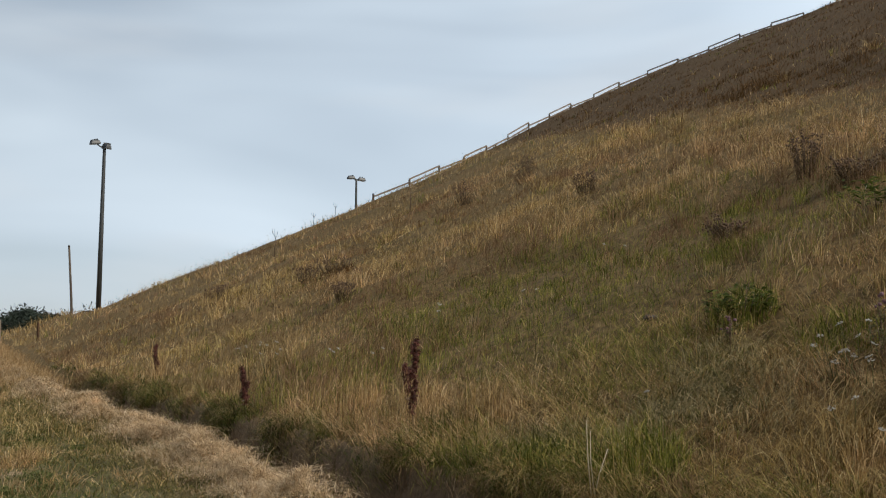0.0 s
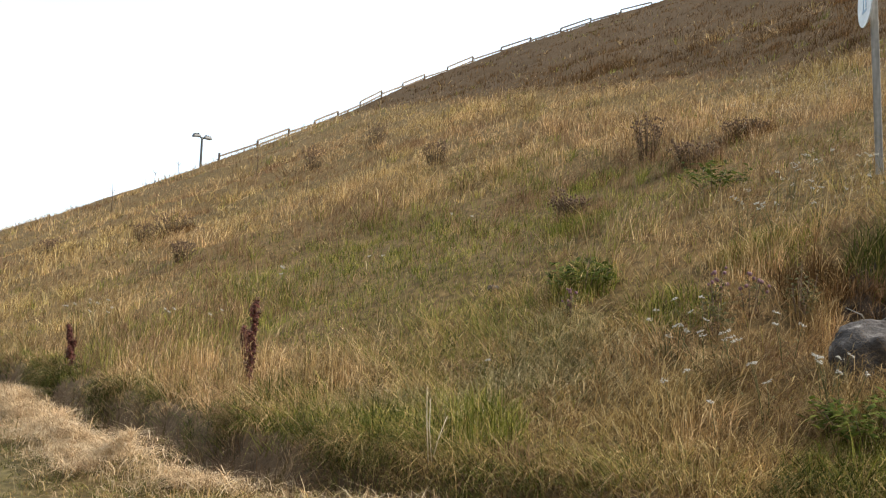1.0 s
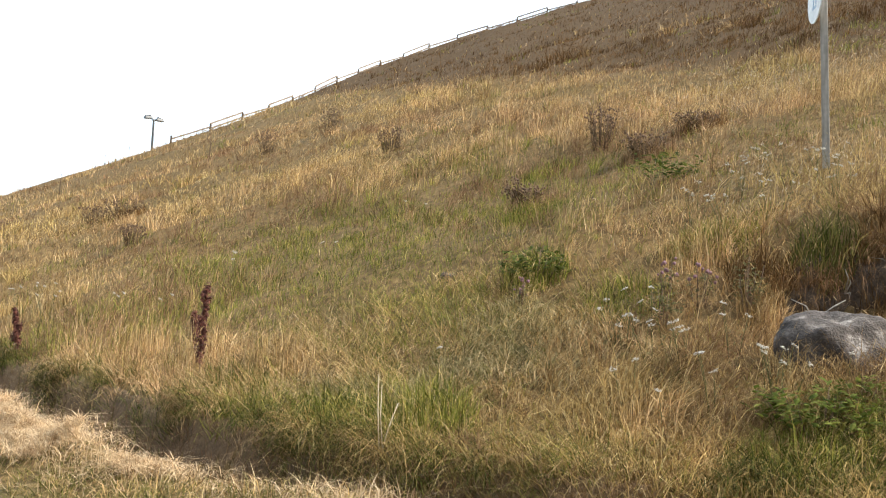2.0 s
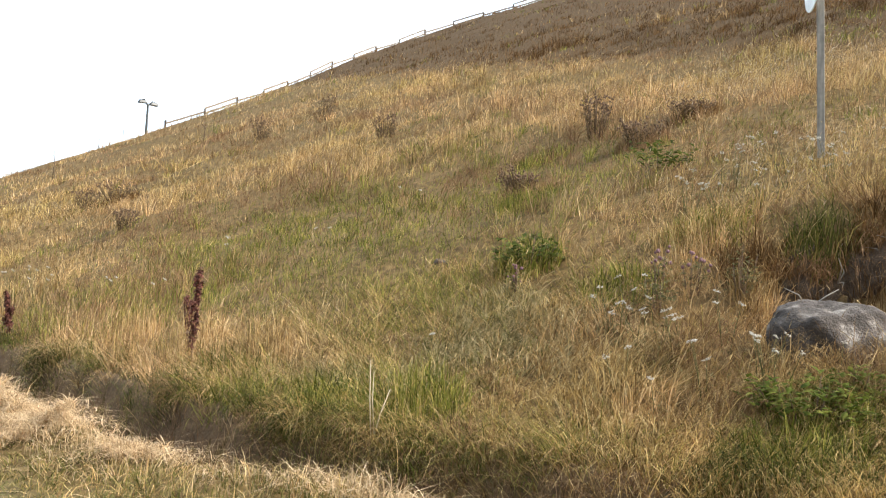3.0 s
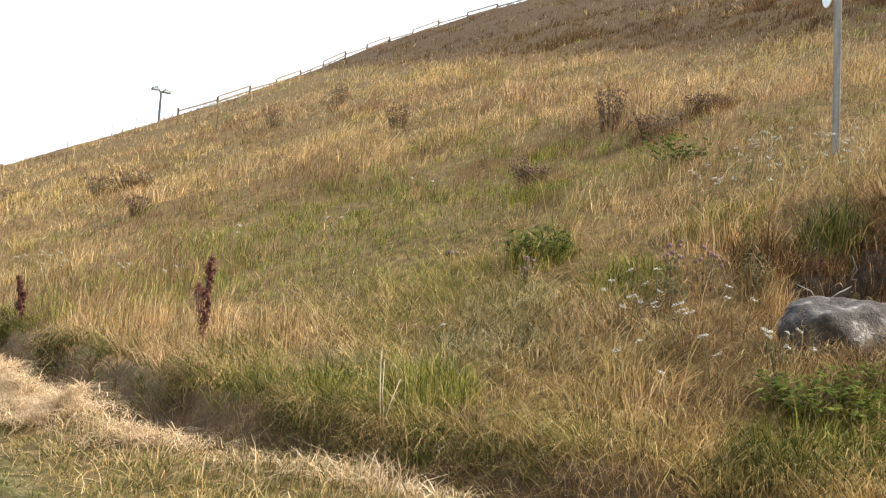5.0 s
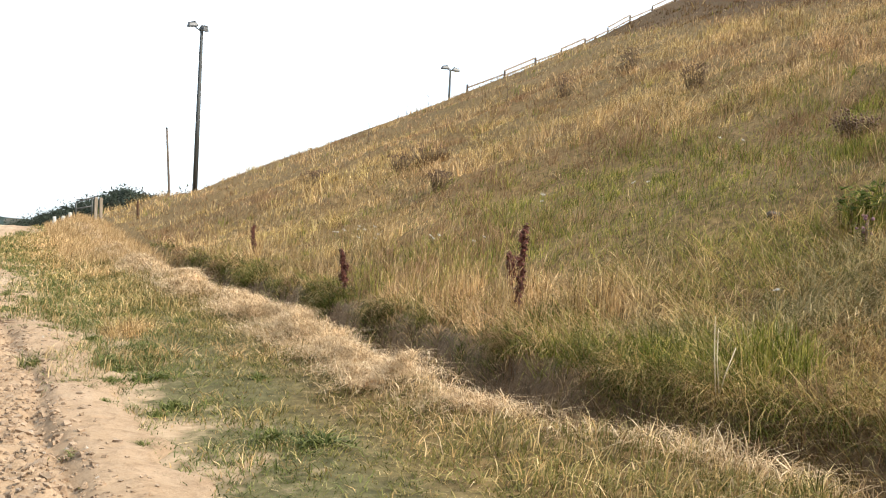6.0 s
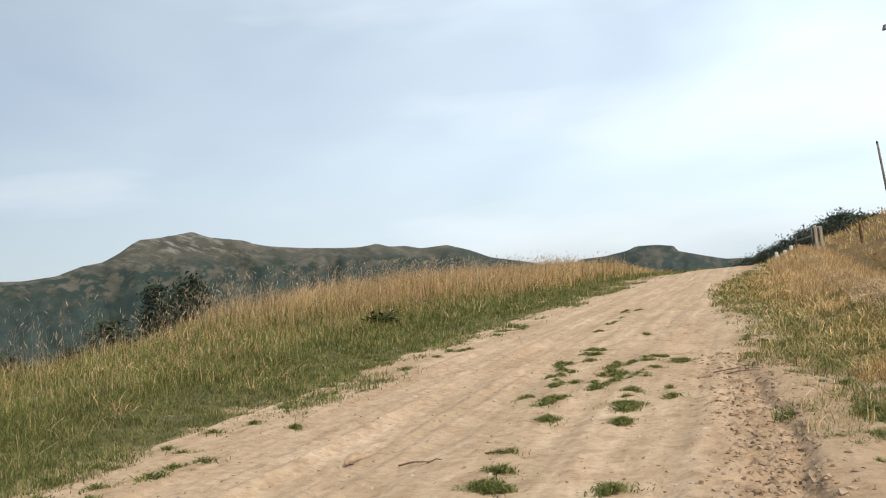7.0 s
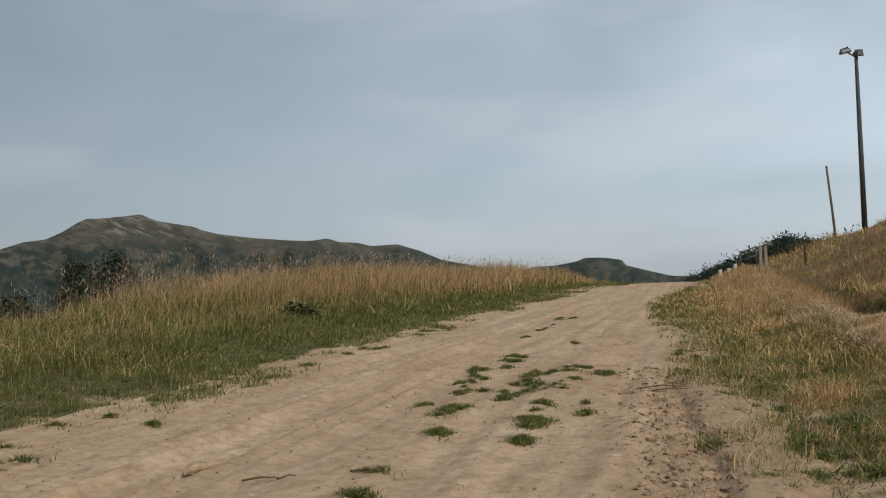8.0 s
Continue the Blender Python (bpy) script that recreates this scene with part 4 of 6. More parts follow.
# the bank beyond the road: turf, then tall dry grass up to the rim
n = 130000
y = 5.5 * (66 / 5.5) ** rs.uniform(0, 1, n)
d_edge = -0.75 + 9.8 * rs.uniform(0, 1, n) ** 1.7
x = road_left(y) - d_edge
lush = 0.6 * fbm(x * 0.9, y * 0.5, 110, 3) + 0.4 * fbm(x * 3.2, y * 2.2, 111, 3)
keep = (rs.uniform(0, 1, n) < sstep(-0.15, 0.12, d_edge + 2.6 * (lush - 0.5)) + 0.008) & (x > -15.4)
x, y, lush, d_edge = x[keep], y[keep], lush[keep], d_edge[keep]
belt = sstep(3.6, 5.4, d_edge + 2.6 * (lush - 0.5) - 1.3 * sstep(26, 14, y) + 1.5 * sstep(30, 45, y))
far_part = sstep(21, 29, y)
dry = rs.uniform(0, 1, len(x)) < np.clip(0.03 + 0.14 * sstep(1.4, 3.6, d_edge + 1.2 * (lush - 0.5)) + 0.7 * belt * (0.12 + 0.88 * far_part), 0, 1)
hh = (0.045 + 0.09 * sstep(0.4, 0.62, lush) + 0.15 * sstep(0.9, 3.0, d_edge + 2.2 * (lush - 0.5)) + 0.40 * belt * (0.24 + 0.76 * far_part) * (0.55 + 0.9 * sstep(0.35, 0.65, fbm(x * 0.45, y * 0.4, 118, 3)))) * rs.uniform(0.5, 1.4, len(x))
ww = np.maximum(0.0055, np.hypot(x, y) * 0.00048) * rs.uniform(0.7, 1.5, len(x))
low = ~dry & (rs.uniform(0, 1, len(x)) < sstep(3.4, 1.8, d_edge + 2.0 * (lush - 0.5)))
tallish = ~dry & ~low
stuff(blades("bank_edge_turf", x[low], y[low], hh[low], ww[low] * 1.25, MAT_TUFT, lean=0.9, droop=0.7), "low dark green turf along the edge of the track")
stuff(blades("bank_turf", x[tallish], y[tallish], hh[tallish], ww[tallish], MAT_BANK, lean=0.95, droop=0.7), "yellow-green grass on the bank beside the track")
stuff(blades("bank_dry_grass", x[dry], y[dry], hh[dry] * 1.15, ww[dry], MAT_GOLD, lean=0.55), "tall dry golden grass along the top of the bank")

cy = 6.5 * (42 / 6.5) ** rs.uniform(0, 1, 5800)
d_c = -0.65 + 4.4 * rs.uniform(0, 1, 5800) ** 1.2
cx = road_left(cy) - d_c
lush = 0.55 * fbm(cx * 0.9, cy * 0.5, 110, 3) + 0.45 * fbm(cx * 2.6, cy * 1.8, 112, 3)
keep = rs.uniform(0, 1, 5800) < sstep(3.9, 2.0, d_c + 2.0 * (lush - 0.5)) * sstep(-0.1, 0.25, d_c + 2.6 * (lush - 0.5)) + 0.01
cx, cy, d_c = cx[keep], cy[keep], d_c[keep]
tx, ty, t_out, tk = tussocks(cx, cy, 12, 0.065 * rs.uniform(0.6, 1.5, len(cx)) * (1 + cy * 0.012))
c_tall = rs.uniform(0.045, 0.10, len(cx)) * (1 + 0.7 * sstep(0.8, 2.2, d_c))
hh, ww = c_tall[tk] * rs.uniform(0.4, 1.3, len(tk)), np.maximum(0.0075, ty * 0.0007) * rs.uniform(0.6, 1.4, len(tk))
stuff(blades("bank_low_turf", tx, ty, hh, ww, MAT_TUFT, lean=1.0, droop=0.8, out=t_out), "lumpy low green turf along the edge of the track")

cy = 6.5 * (45 / 6.5) ** rs.uniform(0, 1, 2600)
d_c = 0.9 + 6.5 * rs.uniform(0, 1, 2600)
cx = road_left(cy) - d_c
keep = rs.uniform(0, 1, 2600) < sstep(0.36, 0.56, fbm(cx * 0.7, cy * 0.6, 113, 3)) * sstep(0.8, 2.4, d_c) + 0.06
cx, cy, d_c = cx[keep], cy[keep], d_c[keep]
tx, ty, t_out, tk = tussocks(cx, cy, 21, 0.09 * rs.uniform(0.5, 1.5, len(cx)) * (1 + cy * 0.02))
c_dry = rs.uniform(0, 1, len(cx)) < 0.12 + 0.2 * sstep(2.5, 5, d_c)
c_tall = rs.uniform(0.16, 0.40, len(cx))
hh, ww = c_tall[tk] * rs.uniform(0.4, 1.2, len(tk)), np.maximum(0.0055, ty * 0.00048) * rs.uniform(0.6, 1.4, len(tk))
for nm, sel, mt, lb in (("bank_dry_tussocks", c_dry[tk], MAT_STRAW, "yellow grass tussocks on the bank"), ("bank_green_tussocks", ~c_dry[tk], MAT_BANK, "yellow-green grass tussocks on the bank")):
    stuff(arched(nm, tx[sel], ty[sel], hh[sel] * 1.35, ww[sel], mt, t_out[sel], 1.8, wave=0.8), lb)

n = 15000
y = 6.5 * (60 / 6.5) ** rs.uniform(0, 1, n)
x = road_left(y) - 3.9 - 5.4 * rs.uniform(0, 1, n) ** 0.8 - 0.6 * sstep(24, 12, y) + 0.6 * sstep(34, 60, y)
keep = (x > -15.2) & (rs.uniform(0, 1, n) < (0.25 + sstep(0.35, 0.6, fbm(x * 0.5, y * 0.35, 115, 3))) * (0.26 + 0.74 * sstep(21, 29, y)))
x, y = x[keep], y[keep]
stuff(stalks("tall_seed_grass", x, y, rs.uniform(0.5, 1.15, len(x)) * (0.7 + 0.6 * sstep(0.35, 0.65, fbm(x * 0.45, y * 0.4, 118, 3))), np.maximum(0.006, np.hypot(x, y) * 0.00036), MAT_SEED, 0.11, 1.9, lean=0.2), "tall grass with brown seed heads on the bank")


# ---- tools for shapes ----
def part(name, bm, mat, parent=None, label=""):
    """Links a bmesh as one mesh object, under a thing or a part of it."""
    me = bpy.data.meshes.new(name)
    bm.to_mesh(me)
    bm.free()
    me.materials.append(mat)
    ob = new(name, me)
    if parent is not None:
        ob.parent = parent
    return tagged(ob, label)


def thing(name, at, label, category, group="", turn=0.0):
    ob = new(name)
    ob.empty_display_size = 0.1
    ob.matrix_world = pose(*at, 0, 0, turn)
    return tagged(ob, label, category, group)


def tube(bm, pts, radii, seg=8, cap=True):
    """A tube through pts with a radius at each."""
    rings = []
    for i, (p, r) in enumerate(zip(pts, radii)):
        p = Vector(p)
        d = (Vector(pts[min(i + 1, len(pts) - 1)]) - Vector(pts[max(i - 1, 0)])).normalized()
        u = d.orthogonal().normalized()
        w = d.cross(u)
        rings.append([bm.verts.new(p + (u * math.cos(a) + w * math.sin(a)) * r) for a in (2 * math.pi * k / seg for k in range(seg))])
    for a, b in zip(rings, rings[1:]):
        for k in range(seg):
            bm.faces.new((a[k], a[(k + 1) % seg], b[(k + 1) % seg], b[k])).smooth = True
    if cap:
        bm.faces.new(rings[0][::-1])
        bm.faces.new(rings[-1])
    return bm


def box(bm, size, m=None, bevel=0.0, taper=1.0):
    """A bevelled box, its upper end narrowed by taper."""
    made = bmesh.ops.create_cube(bm, size=1.0)["verts"]
    for v in made:
        k = taper if v.co.z > 0 else 1.0
        v.co = Vector((v.co.x * size[0] * k, v.co.y * size[1] * k, v.co.z * size[2]))
    if bevel:
        edges = list({e for v in made for e in v.link_edges})
        made = bmesh.ops.bevel(bm, geom=edges, offset=bevel, segments=2, affect="EDGES", profile=0.6)["verts"] + [v for v in made if v.is_valid]
    if m is not None:
        bmesh.ops.transform(bm, matrix=m, verts=list({v for v in made if v.is_valid}))
    return bm


def leaf(bm, at, way, length, width, fold=0.15, up=(0, 0, 1)):
    """A pointed leaf of four faces, bent along its length."""
    way = Vector(way).normalized()
    side = way.cross(Vector(up))
    side = (side if side.length > 1e-3 else Vector((1, 0, 0))).normalized() * width / 2
    lift = side.cross(way).normalized() * width * fold
    at = Vector(at)
    droop = Vector((0, 0, -length * 0.18))
    a, m1, tip = bm.verts.new(at), bm.verts.new(at + way * length * 0.45 + lift), bm.verts.new(at + way * length + droop)
    l, r = bm.verts.new(at + way * length * 0.4 + side), bm.verts.new(at + way * length * 0.4 - side)
    for f in ((a, l, m1), (a, m1, r), (l, tip, m1), (m1, tip, r)):
        bm.faces.new(f)


def ground_at(x, y):
    return float(land(np.array([x]), np.array([y]))[0])


# galvanised steel, its colour lowered so the masts look backlit against the sky
MAT_STEEL = plain("weathered_steel_backlit_tone", [(0.3, (0.07, 0.073, 0.072)), (0.7, (0.15, 0.155, 0.15))], 2.0, 0.55, 0.7, 0.1, 0.004, stretch=(6, 6, 0.5))
MAT_LAMP = plain("lamp_housing_grey", [(0.3, (0.07, 0.075, 0.078)), (0.7, (0.15, 0.155, 0.16))], 3.0, 0.5, 0.2, 0.1, 0.003)
MAT_LENS = plain("lamp_glass_dull", [(0.3, (0.42, 0.45, 0.46)), (0.7, (0.58, 0.6, 0.6))], 5.0, 0.2, 0.0, 0.05, 0.002)
MAT_WOOD = plain("weathered_grey_timber", [(0.25, (0.16, 0.125, 0.09)), (0.55, (0.29, 0.235, 0.175)), (0.8, (0.40, 0.335, 0.255))], 3.0, 0.85, 0.0, 0.5, 0.008, stretch=(9, 9, 0.8))
MAT_WOOD_DARK = plain("dark_fence_timber", [(0.3, (0.055, 0.042, 0.032)), (0.7, (0.16, 0.125, 0.095))], 3.0, 0.85, 0.0, 0.4, 0.006)
MAT_WHITEPOST = plain("worn_white_paint", [(0.3, (0.40, 0.385, 0.35)), (0.6, (0.60, 0.59, 0.55))], 4.0, 0.7, 0.0, 0.3, 0.004)
MAT_RUSTPOST = plain("rusty_iron", [(0.3, (0.06, 0.033, 0.02)), (0.7, (0.16, 0.085, 0.045))], 6.0, 0.85, 0.3, 0.5, 0.006)
MAT_SIGN = plain("white_sign_enamel", [(0.3, (0.62, 0.66, 0.68)), (0.7, (0.78, 0.81, 0.82))], 3.0, 0.35, 0.0, 0.05, 0.002)
MAT_SIGNBLUE = plain("faded_blue_print", [(0.3, (0.22, 0.36, 0.52)), (0.7, (0.34, 0.47, 0.60))], 4.0, 0.4, 0.0, 0.05, 0.002)
MAT_POSTGREY = plain("grey_sign_post", [(0.3, (0.20, 0.185, 0.16)), (0.7, (0.38, 0.355, 0.315))], 3.0, 0.75, 0.0, 0.3, 0.004, stretch=(8, 8, 0.7))
# grey rock darkened to carry the boulder's shaded face; the pale stop is lichen
MAT_ROCK = plain("shaded_grey_lichened_rock", [(0.32, (0.04, 0.032, 0.028)), (0.48, (0.075, 0.062, 0.054)), (0.57, (0.135, 0.114, 0.10)), (0.66, (0.33, 0.30, 0.27))], 7.0, 0.9, 0.0, 0.8, 0.03)
MAT_PEBBLE = plain("pale_pebble", [(0.3, (0.26, 0.205, 0.15)), (0.7, (0.46, 0.39, 0.31))], 12.0, 0.9, 0.0, 0.5, 0.006, island=0.4)
MAT_CLOD = plain("dry_clod", [(0.3, (0.20, 0.135, 0.085)), (0.7, (0.38, 0.275, 0.18))], 12.0, 0.95, 0.0, 0.7, 0.01, island=0.4)
MAT_DOCK = plain("dock_seed_maroon", [(0.3, (0.055, 0.015, 0.009)), (0.7, (0.16, 0.046, 0.026))], 30.0, 0.8, 0.0, 0.2, 0.003, island=0.6)
MAT_STEMBROWN = plain("dead_stem_brown", [(0.3, (0.085, 0.05, 0.03)), (0.7, (0.20, 0.13, 0.08))], 25.0, 0.85, 0.0, 0.2, 0.003, island=0.5)
MAT_STEMPALE = plain("bleached_stem", [(0.3, (0.50, 0.40, 0.27)), (0.7, (0.68, 0.58, 0.43))], 20.0, 0.8, 0.0, 0.2, 0.003)
MAT_LEAF = blade_mat("broad_leaf_green", [(0.0, (0.06, 0.09, 0.018)), (0.5, (0.13, 0.175, 0.035)), (1.0, (0.24, 0.28, 0.07))], patch=0.4, patch_scale=2.0, shine=0.75, through_light=0.35)
MAT_LEAFDARK = blade_mat("deep_green_leaf", [(0.0, (0.04, 0.058, 0.014)), (0.5, (0.09, 0.125, 0.03)), (1.0, (0.20, 0.245, 0.07))], patch=0.4, patch_scale=2.0, shine=0.75, through_light=0.35)
MAT_DRYLEAF = blade_mat("withered_thistle_leaf", [(0.0, (0.07, 0.058, 0.032)), (0.5, (0.15, 0.115, 0.065)), (1.0, (0.27, 0.20, 0.12))], patch=0.4, patch_scale=2.0, shine=0.8, through_light=0.25)
MAT_SPEAR = blade_mat("dark_spear_leaf", [(0.0, (0.03, 0.038, 0.015)), (0.5, (0.055, 0.068, 0.025)), (1.0, (0.10, 0.11, 0.045))], patch=0.3, patch_scale=2.0, shine=0.8, through_light=0.15)
MAT_LEAFGREY = blade_mat("grey_green_leaf", [(0.0, (0.075, 0.085, 0.04)), (0.5, (0.15, 0.16, 0.08)), (1.0, (0.25, 0.25, 0.14))], patch=0.4, patch_scale=2.0, shine=0.8, through_light=0.3)
MAT_THISTLE = plain("withered_thistle_head", [(0.3, (0.085, 0.05, 0.028)), (0.7, (0.21, 0.13, 0.075))], 30.0, 0.85, 0.0, 0.3, 0.004, island=0.6)
MAT_YARROW = plain("white_umbel", [(0.3, (0.40, 0.375, 0.32)), (0.7, (0.62, 0.59, 0.52))], 60.0, 0.8, 0.0, 0.3, 0.003)
MAT_PURPLE = plain("purple_floret", [(0.3, (0.13, 0.06, 0.07)), (0.7, (0.27, 0.15, 0.17))], 40.0, 0.8, 0.0, 0.2, 0.003)
MAT_NEEDLE = plain("dark_conifer_needles", [(0.3, (0.008, 0.016, 0.009)), (0.7, (0.028, 0.044, 0.022))], 3.0, 0.75, 0.0, 0.2, 0.01, island=0.7)
MAT_SHRUB = plain("olive_shrub_leaf", [(0.3, (0.018, 0.024, 0.009)), (0.7, (0.05, 0.056, 0.022))], 3.0, 0.7, 0.0, 0.2, 0.01, island=0.7)
MAT_BARK = plain("grey_brown_bark", [(0.3, (0.05, 0.038, 0.028)), (0.7, (0.13, 0.10, 0.075))], 5.0, 0.95, 0.0, 0.7, 0.02)


# ---- lamp masts ----
def floodlight(bm_house, bm_lens, m, size):
    """A wedge-shaped floodlight: housing with cooling ribs behind, glass below."""
    L, W, H = size
    box(bm_house, (L, W, H), m @ pose(0, 0, 0, 0, 8, 0), bevel=H * 0.25, taper=0.72)
    for k in (-0.25, 0.0, 0.25):
        box(bm_house, (L * 0.06, W * 0.7, H * 0.5), m @ pose(L * k, 0, H * 0.55), bevel=0.004)
    box(bm_lens, (L * 0.82, W * 0.82, 0.02), m @ pose(0, 0, -H * 0.52, 0, 8, 0), bevel=0.006)


def lamp_mast(at, height, heads, foot_r, label):
    mast = thing("lamp_mast", at, label, "lamp mast", "floodlight masts")
    bm = bmesh.new()
    tube(bm, [(0, 0, -0.4), (0, 0, height * 0.5), (0, 0, height * 0.97), (0, 0, height)], [foot_r, foot_r * 0.82, foot_r * 0.6, foot_r * 0.62], 14)
    part("pole", bm, MAT_STEEL, mast)
    bm = tube(bmesh.new(), [(0, 0, 0), (0, 0, 0.18)], [foot_r * 1.5, foot_r * 1.35], 14)
    part("base_collar", bm, MAT_STEEL, mast)
    for place, turn, tilt, size in heads:
        p = Vector((place[0], place[1], height + place[2]))
        bm = tube(bmesh.new(), [(0, 0, height - 0.12), (p.x * 0.45, p.y * 0.45, height + 0.02), p], [0.045, 0.04, 0.035], 8)
        part("bracket", bm, MAT_STEEL, mast)
        house, lens = bmesh.new(), bmesh.new()
        floodlight(house, lens, Matrix.Translation(p) @ pose(0, 0, 0, 0, tilt, turn), size)
        head = part("lamp_head", house, MAT_LAMP, mast, "grey metal floodlight head")
        part("lamp_glass", lens, MAT_LENS, head, "dull grey lamp glass")
    return mast


g = ground_at(8.95, 59.0)
lamp_mast((8.95, 59.0, g), 11.82 - g, [((-0.55, -0.1, 0.22), 12, -18, (0.62, 0.42, 0.22)), ((0.12, -0.05, 0.06), -60, 10, (0.5, 0.42, 0.24))], 0.15,
          "tall grey steel mast with two floodlights behind the slope")
g = ground_at(27.9, 67.0)
lamp_mast((27.9, 67.0, g), 12.55 - g, [((-0.42, 0, 0.08), 0, -12, (0.62, 0.4, 0.2)), ((0.42, 0, 0.0), 180, -12, (0.62, 0.4, 0.2))], 0.12,
          "steel mast with two floodlights rising behind the brow")

# leaning thin pole beyond the slope
g = ground_at(9.2, 72.0)
pole = thing("utility_pole", (9.34, 72.0, g), "thin leaning wooden pole beyond the slope", "pole")
bm = tube(bmesh.new(), [(0, 0, -0.4), (-0.22, 0, (7.0 - g) * 0.5), (-0.48, 0, 7.0 - g)], [0.10, 0.085, 0.07], 10)
part("shaft", bm, MAT_WOOD_DARK, pole)
bm = tube(bmesh.new(), [(-0.48, 0, 7.0 - g), (-0.49, 0, 7.12 - g)], [0.085, 0.05], 10)
part("cap", bm, MAT_STEEL, pole)

# ---- fence on the brow ----
fence = thing("fence", (0, 0, 0), "weathered timber rail fence along the brow of the slope", "fence")
span, posts, az = 2.45, [], 23.6
while az < 58:
    rr = float(crest_r(az)) + 0.7
    p = Vector((rr * math.sin(radians(az)), rr * math.cos(radians(az)), 0))
    if not posts or (p - posts[-1]).length >= span:
        p.z = 0
        posts.append(p.copy())
    az += 0.02
for i, p in enumerate(posts):
    z = ground_at(p.x, p.y)
    lift = 0.22 if i % 2 else 0.0
    bm = box(bmesh.new(), (0.11, 0.11, 1.15), pose(p.x, p.y, z + 0.30 + random.uniform(-0.03, 0.03), 0, random.uniform(-2, 2), random.uniform(0, 90)), 0.01)
    part("post", bm, MAT_WOOD_DARK, fence)
    if i + 1 < len(posts):
        q = posts[i + 1]
        a, b2 = Vector((p.x, p.y, z)), Vector((q.x, q.y, ground_at(q.x, q.y)))
        d = b2 - a
        turn = Matrix.Translation((a + b2) / 2) @ d.to_track_quat("X", "Z").to_matrix().to_4x4()
        for hgt in (0.36, 0.68):
            bm = box(bmesh.new(), (d.length + 0.06, 0.045, 0.11), Matrix.Translation((0, 0, hgt + lift + random.uniform(-0.02, 0.02))) @ turn, 0.008)
            part("rail", bm, MAT_WOOD, fence)

# ---- posts and gate at the end of the track ----
for x_, y_, top in ((3.05, 50.2, 1.80), (3.30, 50.4, 1.79)):
    g = ground_at(x_, y_)
    post = thing("gate_post", (x_, y_, g), "thick weathered timber gate post beside the track", "post", "gate posts")
    bm = box(bmesh.new(), (0.13, 0.13, top - g + 0.3), pose(0, 0, (top - g) / 2 - 0.15, 0, random.uniform(-1, 1), 12), 0.015)
    part("shaft", bm, MAT_WOOD, post)
    part("weathered_top", box(bmesh.new(), (0.11, 0.11, 0.03), pose(0, 0, top - g + 0.01, 0, 0, 12), 0.01, 0.8), MAT_WOOD, post)
for x_, y_, hgt in ((1.35, 54.0, 0.46), (1.78, 54.5, 0.34), (2.08, 54.0, 0.42)):
    g = ground_at(x_, y_)
    post = thing("marker_post", (x_, y_, g), "short white-painted marker post beside the track", "post", "white marker posts")
    part("shaft", tube(bmesh.new(), [(0, 0, -0.2), (0, 0, hgt * 0.95), (0, 0, hgt)], [0.09, 0.085, 0.05], 10), MAT_WHITEPOST, post)
    part("foot_collar", tube(bmesh.new(), [(0, 0, -0.05), (0, 0, 0.10)], [0.11, 0.10], 10), MAT_WOOD_DARK, post)
g = ground_at(2.6, 53.0)
gate = thing("barrier", (2.3, 53.0, g), "low grey metal barrier beside the timber posts", "gate")
for a, b2 in (((0, 0, 0.0), (0, 0, 0.85)), ((0.75, 0, 0.0), (0.75, 0, 1.15)), ((0, 0, 0.85), (0.75, 0, 1.12)), ((0, 0, 0.5), (0.75, 0, 0.7))):
    part("bar", tube(bmesh.new(), [a, b2], [0.035, 0.035], 8), MAT_STEEL, gate)
g = ground_at(4.35, 44.0)
post = thing("iron_post", (4.35, 44.0, g), "rusty iron fence post standing in dry grass", "post")
part("shaft", box(bmesh.new(), (0.06, 0.06, 1.82 - g), pose(0, 0, (1.82 - g) / 2 - 0.1, 3, -4, 20), 0.006), MAT_RUSTPOST, post)
part("flange", box(bmesh.new(), (0.10, 0.012, 1.68 - g), pose(-0.01, 0.03, (1.68 - g) / 2 - 0.1, 3, -4, 20), 0.003), MAT_RUSTPOST, post)

# ---- round sign on its post ----
sx, sy = 10.69, 6.17
g = ground_at(sx, sy)
sign = thing("road_sign", (sx, sy, g), "round white sign on a slim grey post among dry grass", "sign")
part("post", box(bmesh.new(), (0.085, 0.085, 2.75), pose(-0.08, 0.07, 1.2, -2.9, -2.5, 30), 0.012), MAT_POSTGREY, sign)
face = Matrix.Translation((-0.18, 0.16, 1.97)) @ pose(0, 0, 0, 0, 0, 45) @ pose(0, 0, 0, -90, 0, 0)
bm = bmesh.new()
bmesh.ops.create_cone(bm, cap_ends=True, segments=40, radius1=0.3, radius2=0.3, depth=0.012, matrix=face)
disc = part("disc", bm, MAT_SIGN, sign, "round white enamel disc")
bm = bmesh.new()
for w, h_, px_, py_ in ((0.03, 0.22, -0.06, -0.02), (0.03, 0.18, 0.05, 0.03), (0.16, 0.03, 0.0, 0.12)):
    box(bm, (w, h_, 0.004), face @ pose(px_, py_, 0.008))
    box(bm, (w, h_, 0.004), face @ pose(px_, py_, -0.008))
part("faded_mark", bm, MAT_SIGNBLUE, disc, "faded blue bars")
for zz in (1.87, 2.07):
    part("clamp", box(bmesh.new(), (0.11, 0.11, 0.03), pose(-0.115, 0.11, zz, -2.9, -2.5, 30), 0.004), MAT_STEEL, sign)


